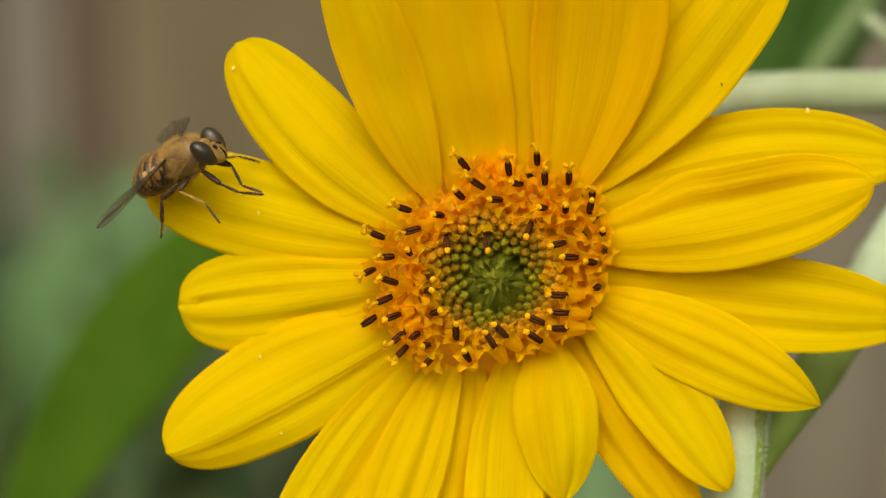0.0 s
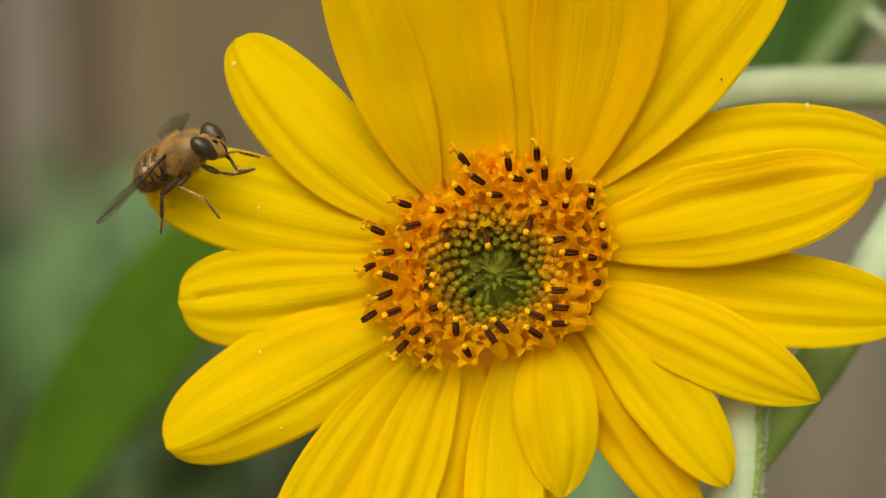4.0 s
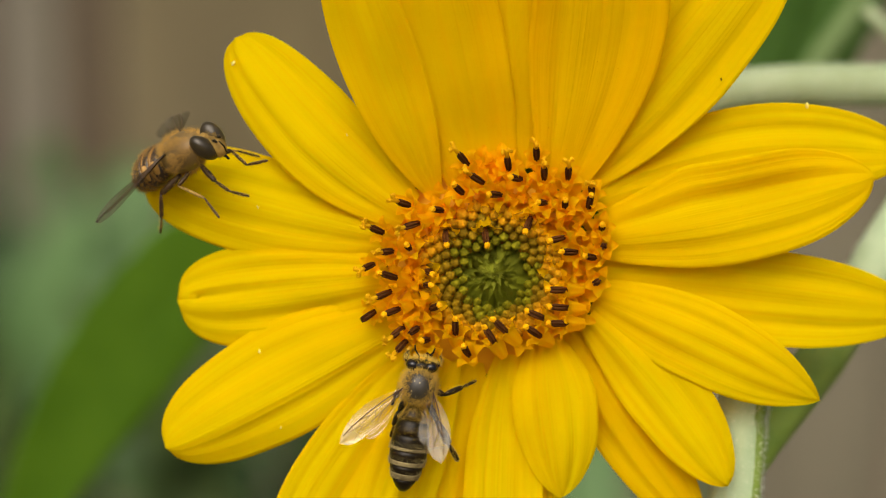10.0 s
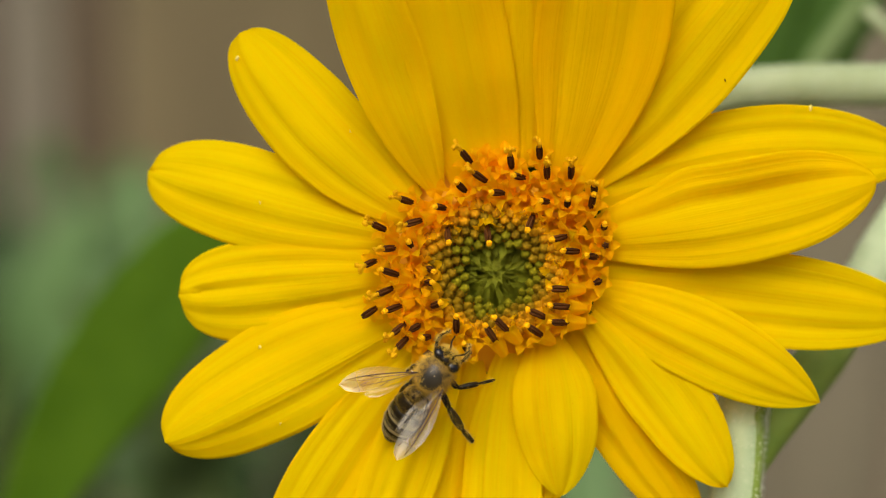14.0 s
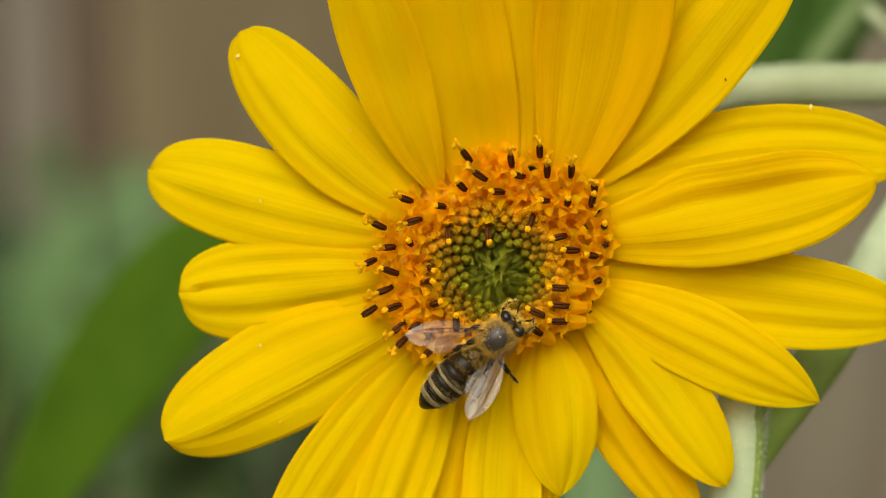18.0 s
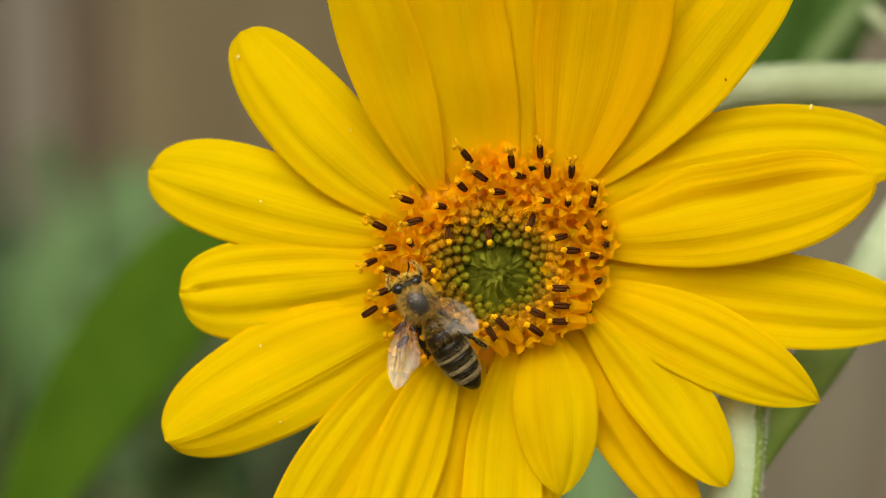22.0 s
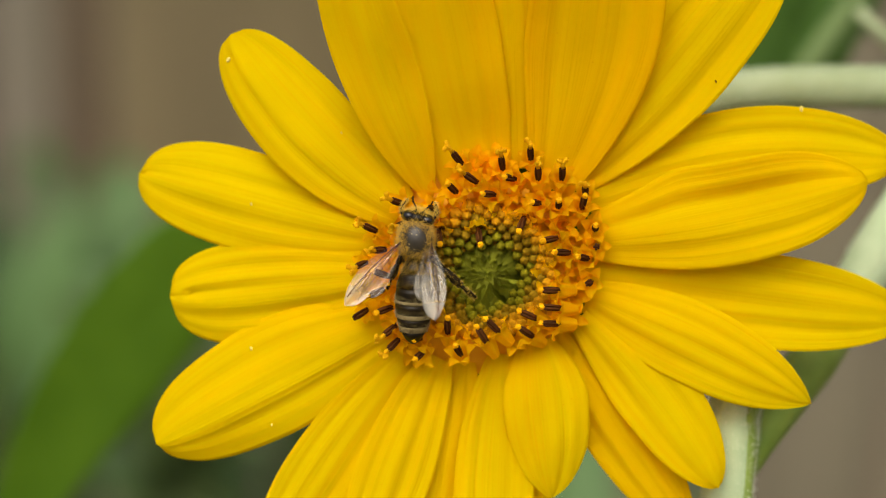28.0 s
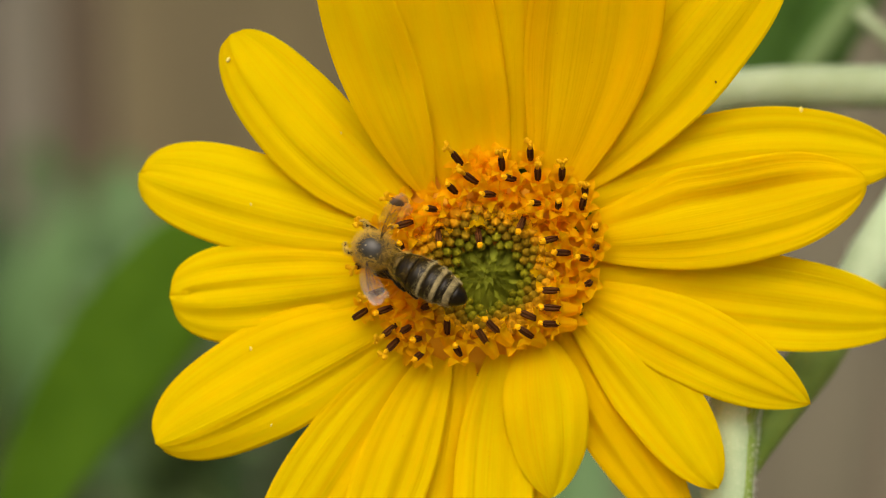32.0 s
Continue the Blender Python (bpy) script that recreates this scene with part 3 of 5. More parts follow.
floret((13.13, -0.22, 3.75), (-0.74, 0.03, 0.67), "ball")
floret((15.06, -0.79, 3.39), (-0.51, 0.09, 0.85), "ball")
floret((11.90, 1.18, 3.58), (-0.68, -0.14, 0.72), "ball")
floret((14.80, 4.45, 2.96), (0.09, 0.57, 0.82), "ball")
floret((12.35, 4.44, 3.57), (-0.03, 0.29, 0.96), "ball")
floret((10.27, 4.71, 3.71), (-0.40, 0.03, 0.92), "ball")
floret((8.83, 2.98, 3.10), (-0.29, -0.66, 0.70), "ball")
floret((4.40, 2.03, 2.38), (0.11, -0.88, 0.45), "ball")
floret((0.45, 1.75, 2.74), (0.06, -0.68, 0.73), "ball")
floret((7.80, 7.13, 3.71), (-0.51, 0.09, 0.85), "ball")
floret((5.73, 5.56, 3.46), (-0.57, 0.03, 0.82), "ball")
floret((6.80, 8.37, 3.48), (-0.11, 0.63, 0.77), "fork")
floret((9.63, 9.35, 2.91), (-0.06, 0.57, 0.82), "fork")
floret((10.34, 7.36, 3.37), (-0.06, 0.57, 0.82), "fork")
floret((12.73, 7.38, 2.88), (0.00, 0.57, 0.82), "fork")
floret((15.11, 5.69, 2.64), (-0.09, 0.40, 0.91), "fork")
floret((16.05, 2.14, 2.90), (-0.03, 0.20, 0.98), "ball")
floret((-1.35, -1.97, 3.02), (0.26, -0.17, 0.95), "ball")
floret((-1.52, -3.32, 3.19), (0.29, 0.00, 0.96), "ball")
floret((-0.90, -5.62, 3.39), (0.40, 0.17, 0.90), "ball")
floret((15.52, -3.20, 3.23), (-0.26, -0.09, 0.96), "bare")
floret((16.21, 0.39, 2.98), (-0.09, -0.06, 0.99), "bare")


def bud_fill(bm):
    def knob(n, q):
        r = 1 + 0.13 * math.cos(5 * math.atan2(n.z, n.x)) + 0.10 * noise.noise(n * 5.0)
        return Vector((q.x * r, q.y * (1 + 0.06 * noise.noise(n * 4.0)), q.z * r))
    blob(bm, (0, 0, 0), (0.56, 0.95, 0.56), Matrix.Rotation(radians(90), 4, "X"), 15, 9, knob)
    blob(bm, (0, 0, 0.88), (0.20, 0.20, 0.20), Matrix.Rotation(radians(90), 4, "X"), 8, 5)


def chaff_fill(bm):
    # a pointed green scale, folded along its middle
    rows = []
    for i in range(7):
        s = i / 6
        hw = 0.60 * (1 - s ** 1.8) + 0.02
        rows.append([bm.verts.new(((x * hw) * MM, (0.30 * abs(x) * hw - 0.1 - 0.25 * s * s) * MM, (s * 2.4 - 0.6) * MM)) for x in (-1, -0.5, 0, 0.5, 1)])
    for r0, r1 in zip(rows, rows[1:]):
        for j in range(4):
            bm.faces.new((r0[j], r0[j + 1], r1[j + 1], r1[j]))
    bmesh.ops.solidify(bm, geom=bm.faces[:], thickness=0.12 * MM)
    bmesh.ops.recalc_face_normals(bm, faces=bm.faces[:])


BUD = {m.name: bm_mesh("bud", bud_fill) for m in (M_BUD_GREEN, M_BUD_OLIVE, M_BUD_GOLD)}
CHAFF = bm_mesh("scale", chaff_fill)
CHAFF.set_sharp_from_angle(angle=radians(50))


def disc_middle():
    """Spiral of green scales, then closed buds, then open stars."""
    cu, cv = 5.35, -2.55
    rnd = random.Random(11)
    for n in range(1, 84):
        r = 0.40 * math.sqrt(n)
        th = n * 2.399963
        out = Vector((math.cos(th), math.sin(th), 0))
        ax = (Vector((rnd.gauss(0, 0.1), rnd.gauss(0, 0.1), 1)) - out * (1.5 - 0.16 * r)).normalized()
        side = ax.cross(out).normalized()
        if side.z > 0:
            side = -side
        back = ax.cross(side)
        m = Matrix((side, back, ax)).transposed().to_4x4()
        sc = 0.72 + 0.10 * r + rnd.uniform(-0.08, 0.08)
        placed("scale", CHAFF, M_CHAFF, sunflower, m=Matrix.Translation(Vector((cu + r * math.cos(th), cv + r * 0.93 * math.sin(th), 0.4 + 0.08 * r)) * MM) @ m @ Matrix.Diagonal((sc, sc, sc, 1)))
    for n in range(30, 190):
        r = 0.525 * math.sqrt(n)
        th = n * 2.399963
        shift = min(1, max(0, (r - 3.5) / 6))
        u, v = cu - 0.8 * shift + r * math.cos(th), cv + 0.9 * shift + r * 0.93 * math.sin(th)
        out = Vector((math.cos(th), math.sin(th), 0))
        w = 0.6 + 1.0 * min(1, r / 6.5)
        if 3.2 < r < 7.2:
            mat = M_BUD_GREEN if r < 4.5 + rnd.uniform(-0.6, 0.4) else (M_BUD_OLIVE if r < 5.9 + rnd.uniform(-0.5, 0.5) else M_BUD_GOLD)
            ax = (Vector((0, 0, 1)) - out * 0.35 + Vector((rnd.gauss(0, 0.06), rnd.gauss(0, 0.06), 0))).normalized()
            sc = 0.90 + 0.07 * (r - 3.7) + rnd.uniform(-0.06, 0.06)
            placed("bud", BUD[mat.name], mat, sunflower, m=frame_to((u, v, w + 0.25), ax, rnd.uniform(0, 6)) @ Matrix.Diagonal((sc, sc, sc, 1)))
    for n in range(50, 190):
        r = 0.93 * math.sqrt(n)
        th = n * 2.399963 + 0.7
        u, v = cu - 0.75 + r * math.cos(th), cv + 1.0 + r * 0.95 * math.sin(th)
        p = Vector((u, v, 2.6))
        bearing = math.atan2(v - cv - 1.0, u - cu + 0.75)
        if any((p.xy - q.xy).length < 1.0 for q in FLORET_AT) or r > 11.9 or v < -11.2 or (r > 9.0 and -2.1 < bearing < -0.55) or (r > 11.2 and -0.55 < bearing < 0.05) or (r > 9.2 and (bearing > 1.75 or bearing < -2.6)):
            continue
        lean = -0.25 + (r - 7) * 0.16
        ax = Vector((math.cos(th) * lean + rnd.gauss(0, 0.12), math.sin(th) * lean + rnd.gauss(0, 0.12), 1)).normalized()
        floret((u, v, 2.6 - max(0, r - 9) * 0.25 + rnd.uniform(-0.3, 0.3)), ax, "star")


disc_middle()


def bracts():
    me = leaf_mesh("bract", 17, 6.5, 0.2, 0.05, 0.4, ns=10, nc=6)
    for i in range(18):
        a = 360 / 18 * i
        m = Matrix.Translation(Vector((4.5, -1, -2.4 - 0.5 * (i % 2))) * MM) @ pose(0, 0, 0, 0, 0, a) @ Matrix.Translation((0, 4 * MM, 0)) @ pose(0, 0, 0, 4, 0, 0)
        placed("bract", me, M_LEAF, sunflower, "green pointed bract behind the petals", m=m)


bracts()


def specks():
    """Pollen grains and pale flecks that lie on the petals."""
    rnd = random.Random(21)

    def lie(u, v):
        return max((q for q in PETAL_TOPS if (q.xy - Vector((u, v))).length < 0.75), key=lambda q: q.z, default=None)
    for u, v, size, tint in ((-20.7, 19.2, 0.27, 0), (-18.5, 4.7, 0.18, 0), (-18.5, -9.9, 0.20, 0), (37.2, 14.3, 0.30, 0), (-16.4, -17.6, 0.15, 0), (28.1, 16.8, 0.14, 1), (-9.3, 11.8, 0.14, 0)):
        p = lie(u, v)
        if p is None:
            continue
        bm = bmesh.new()
        blob(bm, (u, v, p.z + 0.05), (size * 0.6, size, 0.12), pose(0, 0, 0, 0, 0, rnd.uniform(-40, 40)), 8, 6, lambda n, q: q * (1 + 0.4 * noise.noise(n * 2 + Vector((u, v, 0)))))
        part("fleck", bm, M_ANTHER if tint else M_FLECK, sunflower, "dark speck" if tint else "pale fleck on a petal")
    verts, faces = [], []
    for _ in range(260):
        a, d = rnd.uniform(0, 6.283), 12 + abs(rnd.gauss(0, 7))
        u, v = 4.5 + d * math.cos(a), -1.5 + d * math.sin(a)
        p = lie(u, v)
        if p is None:
            continue
        g = rnd.uniform(0.025, 0.06)
        i = len(verts)
        verts += [Vector((u + x * g, v + y * g, p.z + 0.05 + z * g)) * MM for x, y, z in ((1, 0, 0), (-1, 0, 0), (0, 1, 0), (0, -1, 0), (0, 0, 1), (0, 0, -1))]
        faces += [(i + m, i + n, i + k) if (m + n + k) % 2 == 0 else (i + n, i + m, i + k) for m in (0, 1) for n in (2, 3) for k in (4, 5)]
    tagged(placed("pollen_dust", mesh_from("pollen_dust", verts, faces), M_STIGMA, sunflower), "loose yellow pollen grains", kind="stuff")


specks()


def own_stem():
    pts = [(4.5, -1, -6), (5, -4, -16), (9, -16, -30), (13, -40, -40), (14, -110, -52), (10, -400, -150), (6, -1170, -248)]
    bm = bmesh.new()
    tube(bm, pts, [4.6, 3.3, 2.7, 2.8, 3.4, 5.5, 9], 16)
    ob = part("stem", bm, M_STEM, sunflower, "pale hairy green stem")
    fuzz_on(ob, pts[:5], 2.8, 700, 1.1, 3)


own_stem()


# ---- the plant behind ----
def plant_behind():
    root = tagged(new("sunflower_plant"), "pale hairy sunflower stems and broad green leaves behind the bloom", "plant")
    root.matrix_basis = HEAD

    def stem(name, pts, radii, mat, count=0, label=""):
        bm = bmesh.new()
        tube(bm, pts, radii, 18)
        ob = part(name, bm, mat, root, label)
        if count:
            fuzz_on(ob, pts, radii[len(radii) // 2], count, 0.55, count)
        return ob

    def blade(at, turn, length, width, tilt, roll, mat, fold, droop, wave=0.04, rib=0.012, bend=0.0):
        me = leaf_mesh("leaf", length, width, fold, droop, 0.5, 0.05, 24, 14, wave, rib, bend)
        placed("leaf", me, mat, root, "broad green leaf", m=Matrix.Translation(Vector(at) * MM) @ pose(0, 0, 0, 0, 0, turn) @ pose(0, 0, 0, tilt, roll, 0))

    stem("stem", [(32.55, -9.62, -14.00), (31.14, -15.22, -7.00), (30.72, -18.67, -6.00), (30.37, -22.76, -6.00), (30.08, -26.86, -6.00), (29.86, -38.89, -8.00)], [2.01, 2.42, 2.52, 2.58, 2.64, 2.90], M_STEM_WHITE, 1800, "pale hairy main stem")
    stem("stem", [(29.86, -38.59, -8.00), (33.51, -148.04, -60.00), (43.10, -1891.25, -245.00)], [2.60, 4.31, 11.19], M_STEM_WHITE, 0, "pale hairy main stem")
    # one branch, two colours: the petals' shade is put into its darker lower green
    stem("branch", [(32.08, -23.45, -7.00), (33.24, -20.68, -9.00), (36.21, -17.11, -13.00), (40.95, -12.24, -18.00), (44.74, -7.75, -22.00)], [1.06, 2.01, 2.53, 2.71, 2.62], M_STEM_DARK, 0, "green side branch darkened for the shade of the petals")
    stem("branch", [(44.61, -7.93, -22.00), (47.16, -4.05, -25.00), (49.57, -0.25, -26.00), (55.18, 7.16, -30.00), (63.23, 17.08, -34.00)], [2.50, 2.78, 2.92, 2.97, 2.88], M_STEM_WHITE, 700, "pale hairy lit end of the side branch")
    stem("branch", [(31.11, -30.07, -18.00), (28.18, -26.68, -22.00), (24.50, -22.15, -26.00), (19.08, -16.70, -30.00)], [2.21, 2.37, 2.16, 1.80], M_STEM_WHITE, 300, "pale side shoot")
    stem("petiole", [(23.59, 13.60, -30.00), (29.19, 16.76, -34.00), (33.90, 18.59, -35.00), (40.47, 18.99, -35.00), (51.71, 19.19, -36.00), (68.01, 18.81, -40.00)], [1.80, 2.23, 2.37, 2.50, 2.51, 2.68], M_STEM, 900, "pale hairy leaf stalk")
    stem("petiole", [(47.73, 20.06, -80.00), (50.80, 25.29, -80.00), (57.71, 34.50, -82.00), (63.53, 42.90, -84.00)], [1.84, 1.84, 1.86, 1.71], M_LEAF_STALK, 0, "green leaf stalk")
    stem("petiole", [(53.8, 30.6, -60.0), (56.5, 28.0, -60.0), (62.5, 23.2, -62.0)], [0.8, 0.9, 0.9], M_STEM, 0, "thin pale leaf stalk")
    blade((-26.00, 8.00, -112.00), 132, 74, 17.5, 0, -4, M_LEAF, 0.03, 0.05, 0.012, 0.003, -0.22)
    blade((45.34, 16.25, -96.00), -24, 62, 17, 4, 8, M_LEAF_COOL, 0.15, 0.05)
    blade((24.71, 13.12, -50.00), -70, 17, 9, 5, 10, M_LEAF, 0.15, 0.05)
    blade((23.85, 15.09, -48.00), -92, 15, 6, 0, 0, M_LEAF_COOL, 0.15, 0.05)
    stem("stem", [(34.64, -9.62, -14.00), (33.00, -15.10, -5.20), (32.50, -17.39, -4.60), (32.45, -19.14, -4.70), (32.10, -23.21, -4.60), (31.80, -26.70, -4.60), (31.50, -38.06, -6.50)], [0.60, 0.70, 0.62, 0.80, 0.70, 0.82, 1.0], M_STEM_DARK, 1200, "green ridge along the pale stem")


plant_behind()


# ---- shrubs in front of the fence ----
def shrub(at, count, spread, seed, mat=None, label=""):
    rnd = random.Random(seed)
    root = tagged(new("shrub"), label or "leafy shrub in front of the fence, shade put into its dark green" if mat else "soft grey-green leafy shrub in front of the fence", "shrub", "shrubs by the fence")
    root.matrix_basis = pose(*at)
    me = leaf_mesh("leaf", 62, 30, 0.2, 0.15, 0.5, 0, 8, 6)
    stems = [(rnd.uniform(-0.1, 0.1), rnd.uniform(-0.06, 0.06)) for _ in range(7)]
    for sx, sy in stems:
        bm = bmesh.new()
        tube(bm, [(sx * 400, sy * 400, 0), (sx * 1500, sy * 1000, spread[2] * 500), (sx * 2300, sy * 1500, spread[2] * 980)], [5, 4, 1.5], 8)
        part("branch", bm, M_TWIG, root)
    for _ in range(count):
        x, y = rnd.gauss(0, spread[0]), rnd.gauss(0, spread[1])
        z = spread[2] * (1 - (x / spread[0] / 3.5) ** 2) * (1 - 0.75 * rnd.random() ** 1.8)
        sc = rnd.uniform(0.6, 1.2)
        placed("leaf", me, mat or M_SHRUB, root, m=pose(x, y, z, rnd.uniform(35, 95), rnd.uniform(-35, 35), rnd.uniform(-70, 70)) @ Matrix.Diagonal((sc, sc, sc, 1)))


shrub((-0.215, 0.62, 0), 120, (0.012, 0.03, 1.125), 8, M_DRY, "dry reddish-brown leafy stalk in front of the fence")
shrub((-0.19, 0.58, 0), 1000, (0.14, 0.07, 1.055), 1)
shrub((-0.080, 0.46, 0), 110, (0.020, 0.02, 1.050), 9, M_LEAF_SHADED)
shrub((-0.17, 0.49, 0), 170, (0.13, 0.04, 1.04), 5, M_LEAF_SHADED)
shrub((0.03, 0.60, 0), 240, (0.045, 0.05, 1.035), 2)
shrub((-0.11, 0.68, 0), 700, (0.15, 0.05, 1.0), 3, M_LEAF_SHADED)


# ---- insects: head along +y, back to +z, thorax at the origin (mm) ----
def wing_part(parent, name, hinge, side, length, width, mat, veins, hind=None):
    """A flat wing that points backwards (-y) from its hinge; side +1 is the right one."""
    def blade(ln, wd, lead):
        ns, nc = 16, 6
        verts, faces = [], []
        for i in range(ns + 1):
            s = i / ns
            prof = math.sin(math.pi * min(1, 0.05 + 0.95 * s) ** 2.0) ** 0.52 if s < 1 else 0
            a, b = side * (lead * ln * math.sin(math.pi * s) * 0.10 + wd * 0.30 * prof), side * (-wd * 0.70 * prof)
            for j in range(nc + 1):
                f = j / nc
                verts.append(((a + (b - a) * f) * MM, -s * ln * MM, (0.12 * math.sin(9 * f + 5 * s) + 0.25 * s) * MM))
        w = nc + 1
        for i in range(ns):
            for j in range(nc):
                q = i * w + j
                faces.append((q, q + 1, q + w + 1, q + w))
        return mesh_from(name, verts, faces)

    ob = placed(name, blade(length, width, 1), mat, parent, "clear veined wing", m=Matrix.Translation(Vector(hinge) * MM))
    if hind:
        placed("hindwing", blade(hind[0], hind[1], -0.5), mat, ob, m=pose(-side * 0.4 * MM, -0.5 * MM, -0.1 * MM, 0, 0, side * -10))
    bm = bmesh.new()
    for r0, *way in veins:
        tube(bm, [(side * x * width, -q * length, 0.14 + 0.25 * q) for x, q in way], [0.72 * r0 * (1 - 0.45 * i / len(way)) for i in range(len(way))], 5)
    part("wing_vein", bm, M_VEIN, ob)
    return ob


def leg_part(parent, hip, knee, ankle, toe, radii, mat, label="", dust=0, shin=None):
    root = new("leg")
    root.parent = parent
    root.matrix_basis = Matrix.Translation(Vector(hip) * MM)
    h = Vector(hip)
    k, a, t = Vector(knee) - h, Vector(ankle) - h, Vector(toe) - h
    for name, p, q, r in (("femur", Vector(), k, radii[0]), ("tibia", k, a, radii[1]), ("tarsus", a, t, radii[2])):
        bm = bmesh.new()
        d = q - p
        tube(bm, [p, p + d * 0.15, p + d * 0.55, p + d * 0.92, q], [r * 0.6, r * 0.85, r * 1.1, r * 0.9, r * 0.5], 9)
        seg = part(name, bm, shin if shin and name == "tibia" else mat, root)
        rnd = random.Random(int(r * 1000))
        hairs = []
        for _ in range(160 if dust else 50):
            n = (Matrix.Rotation(rnd.uniform(0, 6.28), 3, d.normalized()) @ d.orthogonal().normalized())
            hairs.append((p + d * rnd.uniform(0.1, 0.95) + n * r * 0.8, n))
        fur("bristle", seg, M_BEE_FUR if dust == 0 else M_POLLEN_DUST, hairs, 0.35, 0.022, 0.4, 5)
    return root


# wing veins: radius, then (across, along) stations
BEE_VEINS = [(0.085, (0.02, 0), (0.20, 0.25), (0.29, 0.5), (0.30, 0.75), (0.22, 0.9)), (0.05, (0, 0.02), (0.06, 0.3), (0.08, 0.52)), (0.045, (0.08, 0.5), (0.27, 0.62)), (0.04, (0.08, 0.52), (0.02, 0.7), (0.14, 0.83), (0.26, 0.86)),
             (0.04, (0, 0.05), (-0.18, 0.3), (-0.26, 0.55), (-0.30, 0.72)), (0.035, (0.07, 0.42), (-0.22, 0.48)), (0.035, (0.02, 0.68), (-0.24, 0.66)), (0.035, (-0.05, 0.62), (-0.42, 0.85)), (0.035, (-0.2, 0.36), (-0.5, 0.5))]
FLY_VEINS = [(0.08, (0.02, 0), (0.22, 0.25), (0.29, 0.5), (0.27, 0.8)), (0.05, (0, 0.02), (0.12, 0.35), (0.14, 0.7), (0.08, 0.95)), (0.045, (0, 0.05), (-0.02, 0.4), (0.04, 0.65), (0.0, 0.92)), (0.04, (0, 0.08), (-0.2, 0.4), (-0.28, 0.75)), (0.035, (-0.02, 0.4), (-0.2, 0.42)), (0.035, (-0.15, 0.3), (-0.45, 0.5))]


